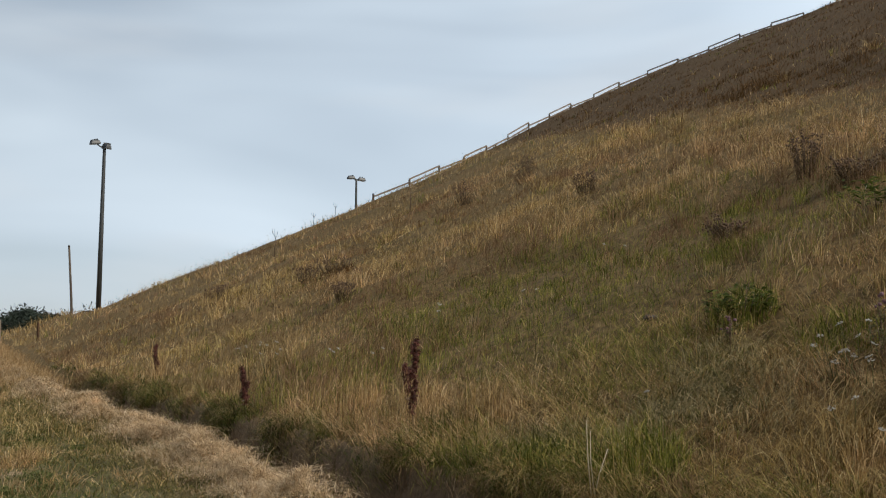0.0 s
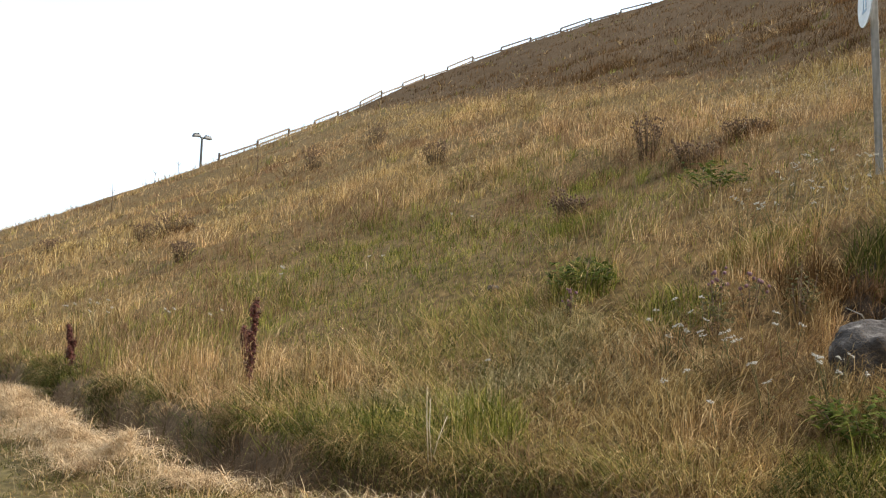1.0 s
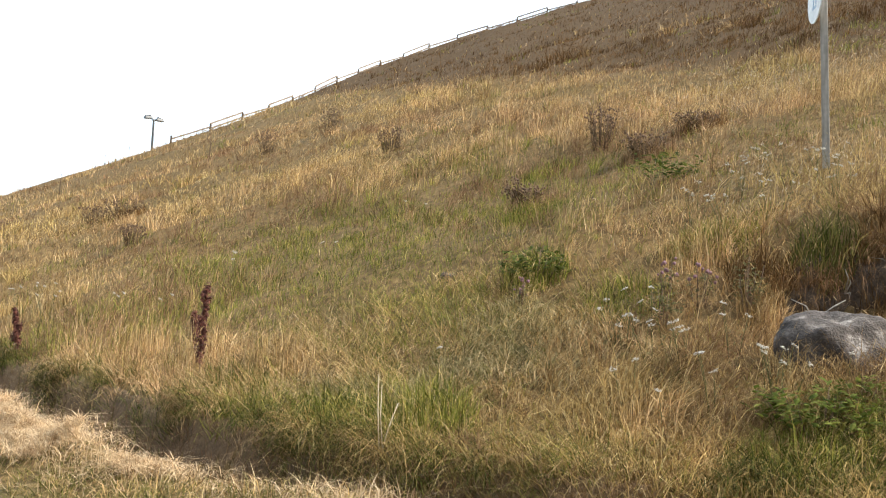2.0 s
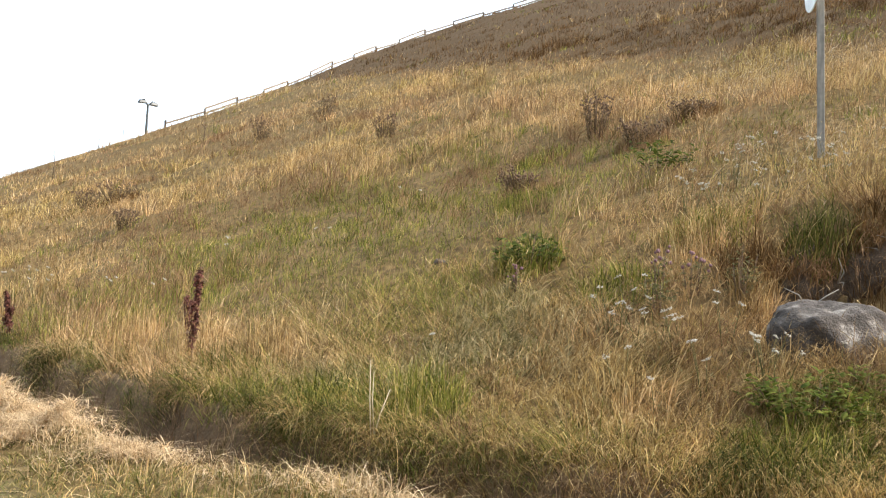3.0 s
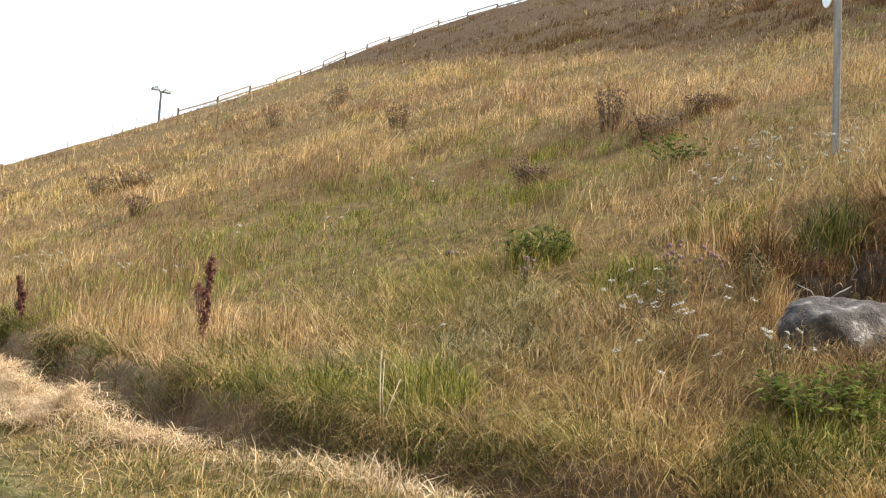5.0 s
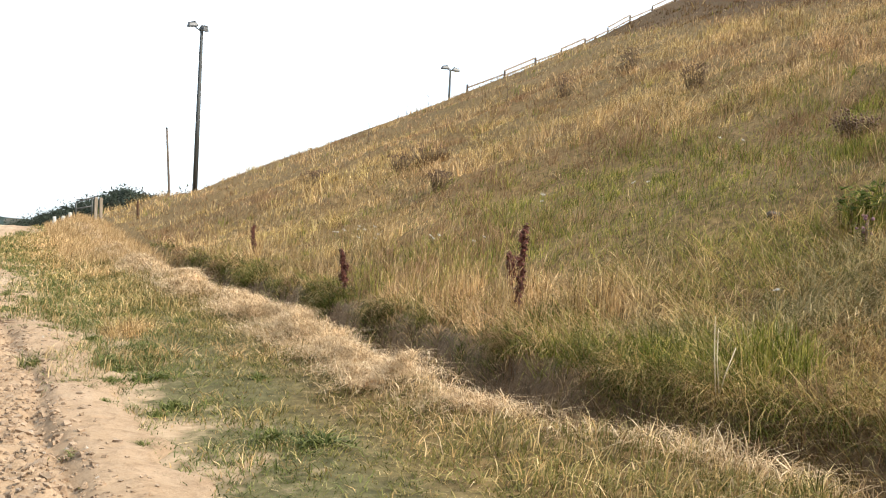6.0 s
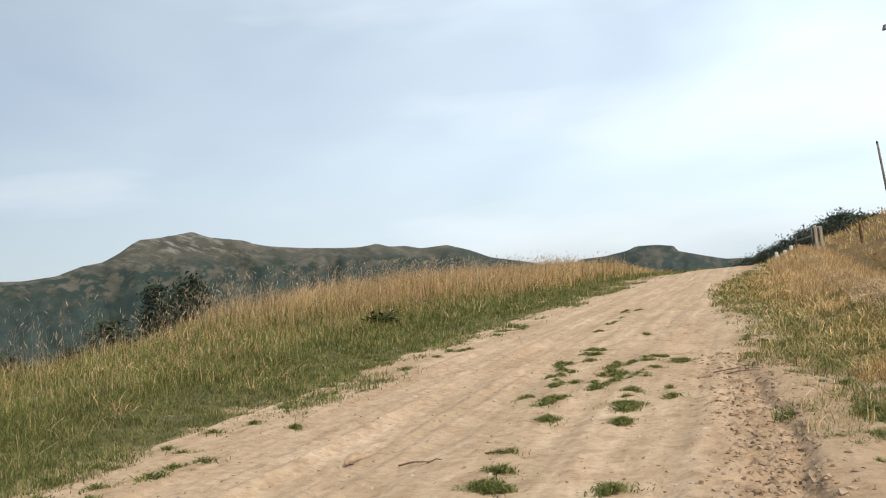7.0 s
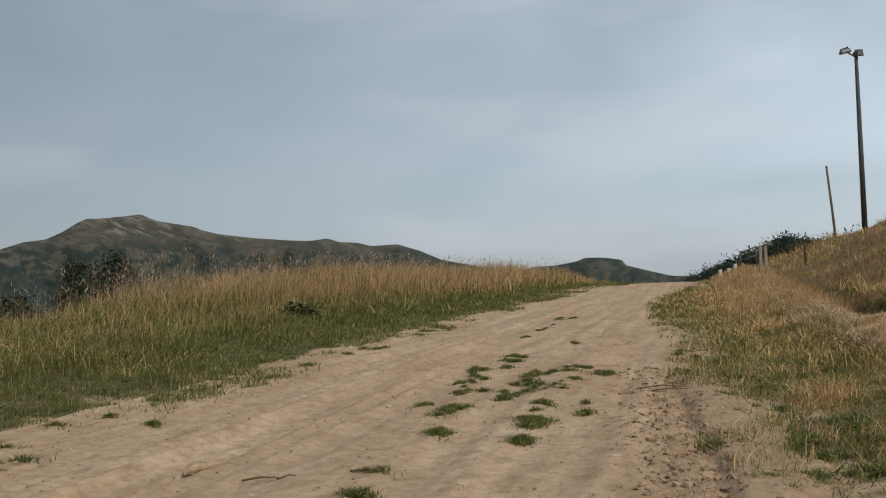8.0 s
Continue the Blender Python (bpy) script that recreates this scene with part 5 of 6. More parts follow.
# ---- stones ----
def stone(name, at, size, mat, label, group="", seed=0, cuts=3, sharp=0.5):
    bm = bmesh.new()
    bmesh.ops.create_icosphere(bm, subdivisions=cuts, radius=1.0)
    for v in bm.verts:
        p = v.co.copy()
        k = 1 + 0.35 * (noise.noise(p * 1.1 + Vector((seed, 0, 0)))) + 0.14 * noise.noise(p * 3.1 + Vector((0, seed, 0)))
        q = p * k
        q.x, q.y, q.z = (math.copysign(abs(c) ** (1 - 0.25 * sharp), c) for c in q)
        v.co = Vector((q.x * size[0], q.y * size[1], q.z * size[2]))
    for f in bm.faces:
        f.smooth = cuts > 2
    ob = part(name, bm, mat)
    ob.matrix_world = pose(*at, 0, 0, seed * 37)
    return tagged(ob, label, "stone", group)


g = ground_at(7.15, 3.85)
bm = bmesh.new()
bmesh.ops.create_icosphere(bm, subdivisions=5, radius=1.0)
rk = random.Random(14)
cuts_ = [(Vector((rk.gauss(0, 1), rk.gauss(0, 1), rk.gauss(0.25, 0.8))).normalized(), rk.uniform(0.66, 0.9)) for _ in range(17)]
for v in bm.verts:
    p = v.co.copy()
    k = min([1.0] + [d / p.dot(n_) for n_, d in cuts_ if p.dot(n_) > 0.05])
    k += 0.05 * noise.noise(p * 2.2) + 0.028 * noise.noise(p * 6) + 0.014 * noise.noise(p * 17) - 0.05 * max(0.0, 0.05 - abs(noise.noise(p * 2.1 + Vector((7, 0, 0))))) / 0.05
    p = p * k
    lean_ = 1.15 - 0.42 * (0.82 * p.x - 0.57 * p.y) if p.z > 0 else 1.0
    v.co = Vector((p.x * 0.70, p.y * 0.46, p.z * 0.46 * lean_))
for f in bm.faces:
    f.smooth = True
boulder = part("boulder", bm, MAT_ROCK)
boulder.matrix_world = pose(7.1, 3.85, g + 0.03, 8, 6, -25)
tagged(boulder, "grey lichened boulder half buried in the bank", "boulder")

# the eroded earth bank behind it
# dark brown earth; the hollow's deep shade is also put into this colour
MAT_EARTH = plain("dark_bare_earth_in_shade", [(0.3, (0.034, 0.021, 0.012)), (0.6, (0.085, 0.055, 0.033)), (0.8, (0.15, 0.10, 0.062))], 9.0, 0.95, 0.0, 0.9, 0.03)
bm = bmesh.new()
rows_ = []
for i in range(41):
    u = i / 40
    px_, py_ = 7.35 + 1.6 * u, 4.95 - 1.35 * u
    ht = 0.40 * min(1.0, u / 0.25, (1 - u) / 0.2) ** 0.7
    row = []
    for j in range(15):
        v = j / 14
        n_ = noise.noise(Vector((u * 6, v * 2.2, 3.0))) * 0.22 + noise.noise(Vector((u * 19, v * 6, 8.0))) * 0.07 + noise.noise(Vector((u * 47, v * 14, 2.0))) * 0.05
        back = 0.34 * v - 0.10 * math.sin(v * 3.1) + n_
        x_, y_ = px_ + back * 0.75, py_ + back * 0.55
        z_ = ground_at(px_, py_) - 0.12 + (ht + 0.12) * v + 0.16 * v * noise.noise(Vector((u * 8, v, 1.0)))
        row.append(bm.verts.new((x_, y_, z_)))
    x_, y_ = px_ + 0.75, py_ + 0.45
    row.append(bm.verts.new((x_, y_, ground_at(x_, y_) - 0.05)))
    rows_.append(row)
for a, b2 in zip(rows_, rows_[1:]):
    for j in range(len(a) - 1):
        bm.faces.new((a[j], a[j + 1], b2[j + 1], b2[j])).smooth = True
tops = [tuple(row[14].co) for row in rows_[3:38:4]]
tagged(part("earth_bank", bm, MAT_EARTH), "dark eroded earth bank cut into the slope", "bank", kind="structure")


stone("stone", (-12.0, 13.2, ground_at(-12.0, 13.2) + 0.08), (0.28, 0.2, 0.16), MAT_PEBBLE, "pale stone lying in tall grass", seed=3)
stone("stone", (6.98, 8.47, ground_at(6.98, 8.47) + 0.02), (0.09, 0.07, 0.035), MAT_ROCK, "flat grey stone lying in the grass", seed=5)
stone("stone", (-3.35, 8.81, 0.02), (0.085, 0.06, 0.045), MAT_CLOD, "brown stone lying on the dirt track", "stones on the track", seed=6, cuts=2)

# pebbles and clods
def scatter_lumps(name, x, y, size, mat, label, seed):
    """One mesh of small broken lumps: boxes with pulled corners."""
    st = np.random.RandomState(seed)
    n = len(x)
    z = land(x, y, False) + road_z(x, y) + 0.012 + 0.2 * size
    unit = np.array([(-1, -1, -1), (1, -1, -1), (1, 1, -1), (-1, 1, -1), (-1, -1, 1), (1, -1, 1), (1, 1, 1), (-1, 1, 1)], float) * 0.62
    v = (unit[None] + st.uniform(-0.38, 0.38, (n, 8, 3))) * (size[:, None] * st.uniform((0.7, 0.6, 0.35), (1.4, 1.0, 0.75), (n, 3)))[:, None, :]
    a, t = st.uniform(0, 2 * np.pi, n), st.uniform(-0.6, 0.6, n)
    vx, vz = v[..., 0] * np.cos(t)[:, None] - v[..., 2] * np.sin(t)[:, None], v[..., 0] * np.sin(t)[:, None] + v[..., 2] * np.cos(t)[:, None]
    vx, vy = vx * np.cos(a)[:, None] - v[..., 1] * np.sin(a)[:, None], vx * np.sin(a)[:, None] + v[..., 1] * np.cos(a)[:, None]
    v = np.stack([vx + x[:, None], vy + y[:, None], vz + z[:, None]], -1).reshape(-1, 3)
    quads = np.array([(0, 3, 2, 1), (4, 5, 6, 7), (0, 1, 5, 4), (1, 2, 6, 5), (2, 3, 7, 6), (3, 0, 4, 7)])
    return stuff(mesh_ob(name, v, (np.arange(n)[:, None, None] * 8 + quads[None]).reshape(-1, 4), mat, smooth=False), label, "stones")


lump = np.random.RandomState(33)
n = 1500
scatter_lumps("pebbles", lump.uniform(-5.4, 0.4, n), 5 * (26 / 5) ** lump.uniform(0, 1, n), lump.choice((0.006, 0.008, 0.012, 0.018), n), MAT_PEBBLE, "small pale pebbles strewn on the track", 1)
n = 3400
yy = 4.6 * (15 / 4.6) ** lump.uniform(0, 1, n)
scatter_lumps("dry_clods", trench_x(yy) - 0.16 + lump.normal(0, 0.19, n), yy, lump.choice((0.007, 0.011, 0.016, 0.023, 0.034), n, p=(0.22, 0.3, 0.26, 0.15, 0.07)), MAT_CLOD, "broken dry clods along the edge of the track", 2)
n = 1800
yy = 4.8 * (22 / 4.8) ** lump.uniform(0, 1, n)
scatter_lumps("dirt_crumbs", lump.uniform(-5.5, 0.5, n), yy, lump.choice((0.006, 0.01, 0.015), n), MAT_CLOD, "crumbs of dry dirt strewn on the track", 5)
for i, (x_, y_, w_) in enumerate(((-1.12, 6.5, 0.045), (-3.9, 7.9, 0.03), (-1.75, 5.6, 0.04), (-2.9, 11.8, 0.03), (-4.1, 12.6, 0.035), (-0.55, 9.3, 0.04))):
    stone("stone", (x_, y_, 0.015), (w_ * 1.3, w_, w_ * 0.6), MAT_PEBBLE, "small pale stone lying on the dirt track", "stones on the track", seed=20 + i, cuts=2)


# ---- tufts growing in the track ----
def tuft_mesh(seed, n, spread, h, w, mat, lean=0.8, lobed=False):
    """Mesh data for a low tuft about its own origin."""
    st = np.random.RandomState(seed)
    a, rr = st.uniform(0, 2 * np.pi, n), spread * np.sqrt(st.uniform(0, 1, n))
    if lobed:
        rr = np.minimum(np.abs(st.normal(0, 0.42, n)), 0.9) * spread * (0.8 + 0.35 * np.sin(2 * a + seed) + 0.3 * np.sin(3 * a + 2.3 * seed) + 0.15 * np.sin(7 * a + seed))
    x0, y0 = rr * np.cos(a), rr * np.sin(a)
    t, s = st.uniform(0, 2 * np.pi, n), np.abs(st.normal(0, lean, n))
    hh = h * st.uniform(0.35, 1.4, n) * (1 - 0.5 * np.clip(rr / spread, 0, 1.4))
    b = st.uniform(0, 2 * np.pi, n)
    side = np.stack([np.cos(b) * w / 2, np.sin(b) * w / 2, 0 * b], -1)
    root = np.stack([x0, y0, 0 * x0 - 0.015], -1)
    m1 = np.stack([np.cos(t) * s * hh * 0.4, np.sin(t) * s * hh * 0.4, hh * 0.6], -1)
    m2 = np.stack([np.cos(t) * s * hh * 1.2, np.sin(t) * s * hh * 1.2, hh * (1 - 0.2 * np.minimum(s, 2))], -1)
    v = np.stack([root - side, root + side, root + m1 - side * 0.8, root + m1 + side * 0.8, root + m2], 1).reshape(-1, 3)
    k = np.arange(n)[:, None] * 5
    ob = mesh_ob("grass_tuft", v, np.concatenate([k + [[0, 1, 3]], k + [[0, 3, 2]], k + [[2, 3, 4]]]), mat, smooth=False)
    return ob


TUFTS = [tuft_mesh(200 + k, 200, 0.14, 0.05, 0.0065, MAT_TUFT, 1.0, True) for k in range(6)]
PATCHES_CROWN = [(-2.5, 15.18, 0.13, 1.99, 13), (-1.81, 13.78, 0.14, 1.09, 12), (-1.45, 13.95, 0.14, 1.21, 14), (-1.42, 11.73, 0.05, 0.29, 5), (-1.38, 10.76, 0.08, 0.3, 8), (-1.28, 9.96, 0.05, 0.09, 7), (-2.74, 15.0, 0.05, 0.43, 3), (-2.64, 13.54, 0.05, 0.18, 2), (-2.31, 12.63, 0.12, 0.31, 6), (-1.84, 12.3, 0.05, 0.19, 4), (-2.18, 11.45, 0.1, 0.44, 8), (-2.54, 11.86, 0.05, 0.17, 2), (-2.06, 10.3, 0.07, 0.15, 6), (-1.05, 14.4, 0.05, 0.15, 4)]
PATCHES_SIDE = [(-1.07, 11.93, 0.05, 0.08, 1), (-0.99, 11.34, 0.05, 0.06, 1), (-1.95, 18.98, 0.05, 0.25, 2), (-2.98, 22.92, 0.13, 2.46, 6), (-3.03, 26.78, 0.24, 1.44, 4), (-1.92, 7.67, 0.05, 0.12, 6), (-2.07, 8.75, 0.05, 0.06, 2), (-1.96, 8.14, 0.05, 0.05, 3), (-1.06, 7.42, 0.05, 0.05, 3), (-0.2, 16.86, 0.07, 0.31, 4), (-0.18, 14.27, 0.06, 0.33, 5), (0.21, 9.8, 0.06, 0.11, 7), (0.42, 8.74, 0.05, 0.16, 8), (0.62, 8.68, 0.05, 0.11, 5), (0.74, 9.88, 0.05, 0.15, 8)]
pr = random.Random(5)
spots = []
for px_, py_, hx, hy, count in PATCHES_CROWN + PATCHES_SIDE:
    for _ in range(int(count * 1.3)):
        spots.append((px_ + pr.uniform(-1, 1) * hx, py_ + pr.uniform(-1, 1) * hy, pr.uniform(0.7, 1.6)))
spots += [(-1.8 + pr.gauss(0, 0.07), pr.uniform(5.3, 7.7), pr.uniform(0.8, 1.5)) for _ in range(18)]
er = random.Random(21)
for _ in range(40):
    yy = 6.5 * (24 / 6.5) ** er.random()
    spots.append((float(road_left(np.array([yy]))[0]) + er.uniform(-0.25, 0.75), yy, er.uniform(0.9, 2.1)))
for _ in range(14):
    yy = 5.0 * (20 / 5.0) ** er.random()
    spots.append((float(road_right(np.array([yy]))[0]) + er.uniform(-0.1, 0.8), yy, er.uniform(0.8, 1.8)))
for _ in range(26):
    yy = 5.6 * (20 / 5.6) ** er.random()
    spots.append((float(road_right(np.array([yy]))[0]) + er.uniform(0.2, 1.7), yy, er.uniform(1.2, 2.4)))
for i, (x_, y_, s) in enumerate(spots):
    src = TUFTS[i % 6]
    m = pose(x_, y_, 0.015 + float(land(np.array([x_]), np.array([y_]), False)[0]), 0, 0, i * 71 % 360)
    ob = src if i < 6 else copy_thing(src, m)
    ob.matrix_world = m @ Matrix.Diagonal((s * er.uniform(0.8, 1.15), s * er.uniform(0.9, 1.5), 0.6 + 0.4 * s, 1))
    tagged(ob, "low green grass tuft growing in the dirt track", "grass tuft", "tufts in the track")

# ---- clumps on the slope ----
def clump(name, at, n, spread, h, w, mat, lean, label, seed, follow=True):
    ob = tuft_mesh(seed, n, spread, h, w, mat, lean)
    ob.name = name
    if follow:
        v = np.zeros(len(ob.data.vertices) * 3, np.float32)
        ob.data.vertices.foreach_get("co", v)
        v = v.reshape(-1, 5, 3)
        root = v[:, :2].mean(1)
        v[:, :, 2] += (land(root[:, 0] + at[0], root[:, 1] + at[1]) - at[2])[:, None]
        ob.data.vertices.foreach_set("co", v.ravel())
    ob.matrix_world = pose(*at)
    return tagged(ob, label, "grass clump")


for nm, x_, y_, n, sp, h, w, mt, ln, lb in (
        ("green_clump", 4.6, 5.8, 700, 0.42, 0.44, 0.007, MAT_GREEN, 0.7, "tall lush green grass clump at the ditch"),
        ("green_clump", 4.3, 6.5, 420, 0.32, 0.34, 0.008, MAT_RANK, 0.7, "lush green grass clump at the ditch"),
        ("green_clump", 4.35, 8.3, 800, 0.5, 0.34, 0.009, MAT_RANK, 0.7, "low spreading green grass clump at the ditch"),
        ("green_clump", 7.05, 7.2, 420, 0.34, 0.42, 0.009, MAT_GREEN, 0.5, "dense green grass clump on the dry slope"),
        ("green_clump", 8.9, 9.3, 300, 0.3, 0.32, 0.009, MAT_GREEN, 0.5, "green grass clump on the dry slope"),
        ("green_clump", 5.5, 3.3, 600, 0.45, 0.34, 0.006, MAT_GREEN, 1.1, "olive grass clump below the boulder"),
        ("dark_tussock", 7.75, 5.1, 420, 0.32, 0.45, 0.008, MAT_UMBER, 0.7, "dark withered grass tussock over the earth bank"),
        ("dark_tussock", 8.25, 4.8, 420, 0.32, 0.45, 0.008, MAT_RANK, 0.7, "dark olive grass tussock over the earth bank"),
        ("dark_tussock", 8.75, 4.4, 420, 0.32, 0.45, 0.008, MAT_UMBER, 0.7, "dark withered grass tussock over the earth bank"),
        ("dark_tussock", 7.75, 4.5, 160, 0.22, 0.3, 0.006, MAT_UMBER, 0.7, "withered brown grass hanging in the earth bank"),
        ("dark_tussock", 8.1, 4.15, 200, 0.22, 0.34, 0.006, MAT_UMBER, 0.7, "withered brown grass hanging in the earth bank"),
        ("dark_tussock", 7.35, 4.75, 240, 0.22, 0.36, 0.006, MAT_STRAW, 0.6, "dry grass tussock beside the earth bank"),
        ("dark_tussock", 7.55, 3.35, 240, 0.25, 0.36, 0.006, MAT_STRAW, 0.6, "dry grass tussock beside the boulder"),
        ("dry_tussock", 6.7, 3.5, 360, 0.3, 0.36, 0.007, MAT_RUST, 0.6, "dry reddish grass tussock in front of the boulder"),
        ("dry_tussock", 6.78, 3.68, 260, 0.25, 0.34, 0.006, MAT_RUST, 0.5, "dry reddish grass tussock in front of the boulder"),
        ("dry_tussock", 6.95, 3.4, 260, 0.25, 0.36, 0.006, MAT_STRAW, 0.5, "dry straw-coloured grass tussock in front of the boulder"),
        ("dry_tussock", 6.55, 3.95, 300, 0.25, 0.32, 0.006, MAT_STRAW, 0.6, "dry straw-coloured grass tussock in front of the boulder"),
        ("dry_tussock", 5.4, 4.6, 500, 0.4, 0.42, 0.007, MAT_STRAW, 0.8, "dry tawny grass tussock at the ditch"),
        ("dry_tussock", 4.75, 8.2, 320, 0.3, 0.55, 0.007, MAT_STRAW, 0.25, "tall pale upright grass tussock"),
        ("dry_tussock", 4.7, 9.6, 320, 0.32, 0.55, 0.007, MAT_STRAW, 0.25, "tall pale upright grass tussock"),
        ("dry_tussock", 4.65, 11.0, 320, 0.32, 0.5, 0.007, MAT_STRAW, 0.25, "tall pale upright grass tussock"),
        ("green_clump", 6.05, 3.4, 420, 0.4, 0.34, 0.007, MAT_GREEN, 0.8, "green grass clump growing through leafy plants"),
        ("dry_tussock", 5.6, 3.9, 420, 0.4, 0.34, 0.006, MAT_RUST, 1.1, "tangled brown grass tussock below the boulder"),
        ("brown_clump", 12.0, 9.9, 420, 0.42, 0.36, 0.011, MAT_RUST, 0.6, "reddish brown withered clump on the slope"),
        ("brown_clump", 13.6, 10.15, 420, 0.45, 0.34, 0.011, MAT_UMBER, 0.6, "dark brown withered clump on the slope"),
        ("brown_clump", 9.8, 10.1, 420, 0.5, 0.30, 0.010, MAT_RUST, 0.7, "reddish brown withered clump on the slope"),
        ("brown_clump", 10.2, 25.9, 420, 0.6, 0.36, 0.014, MAT_UMBER, 0.6, "dark brown withered clump on the slope"),
        ("green_clump", 12.0, 12.0, 360, 0.5, 0.30, 0.010, MAT_GREEN, 0.6, "dark green grass clump on the slope"),
        ("matted_clump", 5.75, 6.35, 1690, 0.55, 0.22, 0.007, MAT_GREYGREEN, 2.3, "matted grey-green sprawling grass clump"),
        ("matted_clump", 6.25, 6.75, 1040, 0.45, 0.22, 0.007, MAT_GREYGREEN, 2.3, "matted grey-green sprawling grass clump"),
        ("green_clump", 6.9, 5.9, 500, 0.4, 0.34, 0.008, MAT_GREEN, 0.8, "yellow-green grass clump above the boulder"),
        ("green_clump", 8.2, 5.9, 500, 0.45, 0.34, 0.008, MAT_GREEN, 0.8, "olive grass clump above the boulder"),
        ("matted_clump", 6.3, 5.9, 600, 0.45, 0.28, 0.008, MAT_STRAW, 1.4, "matted dry grass clump"),
        ("matted_clump", 4.75, 7.0, 910, 0.36, 0.22, 0.007, MAT_GREYGREEN, 2.3, "matted grey-green sprawling grass clump"),
        ("hay_tussock", 3.62, 4.8, 500, 0.35, 0.28, 0.007, MAT_HAY, 1.1, "pale bleached grass tussock at the ditch"),
        ("hay_tussock", 3.95, 4.4, 420, 0.35, 0.24, 0.007, MAT_HAY, 1.2, "pale bleached grass tussock at the ditch"),
        ("hay_tussock", 5.2, 3.95, 420, 0.35, 0.26, 0.007, MAT_STRAW, 1.2, "dry tawny grass tussock in the ditch"),
        ("dry_tussock", 4.3, 5.05, 360, 0.3, 0.26, 0.007, MAT_RUST, 1.2, "brown withered grass tussock in the ditch"),
        ("hay_tussock", 3.35, 5.15, 420, 0.28, 0.2, 0.006, MAT_HAY, 1.5, "pale bleached grass tussock at the ditch"),
        ("hay_tussock", 4.25, 4.15, 420, 0.3, 0.22, 0.006, MAT_HAY, 1.4, "pale bleached grass tussock at the ditch"),
        ("hay_tussock", 3.65, 6.9, 320, 0.25, 0.22, 0.006, MAT_HAY, 1.2, "pale bleached grass tussock at the ditch"),
        ("bank_tussock", 1.05, 11.7, 300, 0.3, 0.30, 0.006, MAT_STRAW, 1.6, "dry sprawling grass tussock on the verge"),
        ("bank_tussock", 1.1, 12.0, 260, 0.3, 0.3, 0.007, MAT_STRAW, 0.8, "dry sprawling grass tussock on the verge"),
        ("bank_tussock", 7.9, 5.9, 420, 0.35, 0.42, 0.008, MAT_STRAW, 0.5, "dry tawny grass tussock above the boulder"),
        ("bank_tussock", 7.5, 4.9, 300, 0.22, 0.36, 0.008, MAT_STRAW, 0.6, "dry tawny grass tussock beside the boulder")):
    clump(nm, (x_, y_, ground_at(x_, y_)), n, sp, h, w, mt, ln, lb, int(x_ * 100))


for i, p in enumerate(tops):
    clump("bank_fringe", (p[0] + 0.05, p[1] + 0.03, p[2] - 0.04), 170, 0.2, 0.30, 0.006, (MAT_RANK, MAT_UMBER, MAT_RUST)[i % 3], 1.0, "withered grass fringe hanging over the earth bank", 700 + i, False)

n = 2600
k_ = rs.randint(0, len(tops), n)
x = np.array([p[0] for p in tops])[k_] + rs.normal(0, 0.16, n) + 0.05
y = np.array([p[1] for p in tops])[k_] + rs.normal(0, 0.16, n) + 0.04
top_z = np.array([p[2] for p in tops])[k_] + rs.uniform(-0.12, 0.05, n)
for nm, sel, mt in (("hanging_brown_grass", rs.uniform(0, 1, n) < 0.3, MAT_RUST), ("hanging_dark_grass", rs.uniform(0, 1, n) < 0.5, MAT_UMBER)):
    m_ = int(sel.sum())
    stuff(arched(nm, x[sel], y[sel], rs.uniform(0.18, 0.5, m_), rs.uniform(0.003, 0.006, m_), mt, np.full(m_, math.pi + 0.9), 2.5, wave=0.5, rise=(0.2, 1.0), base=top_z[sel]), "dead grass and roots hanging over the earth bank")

# matted grey-green grass lying in swirls
for px_, py_, sx_, sy_, n in ((5.85, 6.35, 0.42, 0.32, 1500), (6.15, 5.9, 0.34, 0.26, 900), (5.75, 5.55, 0.28, 0.22, 600), (4.9, 6.1, 0.22, 0.2, 420)):
    x, y = rs.normal(px_, sx_, n), rs.normal(py_, sy_, n)
    way = 2.6 + 5.0 * fbm(x * 1.4, y * 1.4, 121, 2)
    tagged(arched("matted_clump", x, y, rs.uniform(0.2, 0.48, n), rs.uniform(0.004, 0.008, n), MAT_GREYGREEN, way, 2.0, wave=0.35, rise=(0.2, 0.9)), "matted grey-green grass lying in swirls", "grass clump", "matted clumps on the slope")

# olive grass below the leafy plants
for px_, py_, sx_, sy_, n in ((5.1, 3.38, 0.26, 0.2, 700), (5.51, 3.1, 0.26, 0.2, 700), (6.03, 3.21, 0.26, 0.2, 700)):
    x, y = rs.normal(px_, sx_, n), rs.normal(py_, sy_, n)
    tagged(arched("olive_clump", x, y, rs.uniform(0.2, 0.46, n), rs.uniform(0.004, 0.007, n), MAT_RANK, 2.6 + 5.0 * fbm(x * 1.4, y * 1.4, 123, 2), 1.8, wave=0.5, rise=(0.1, 0.7)), "dark olive grass clump below leafy plants", "grass clump", "olive clumps on the slope")

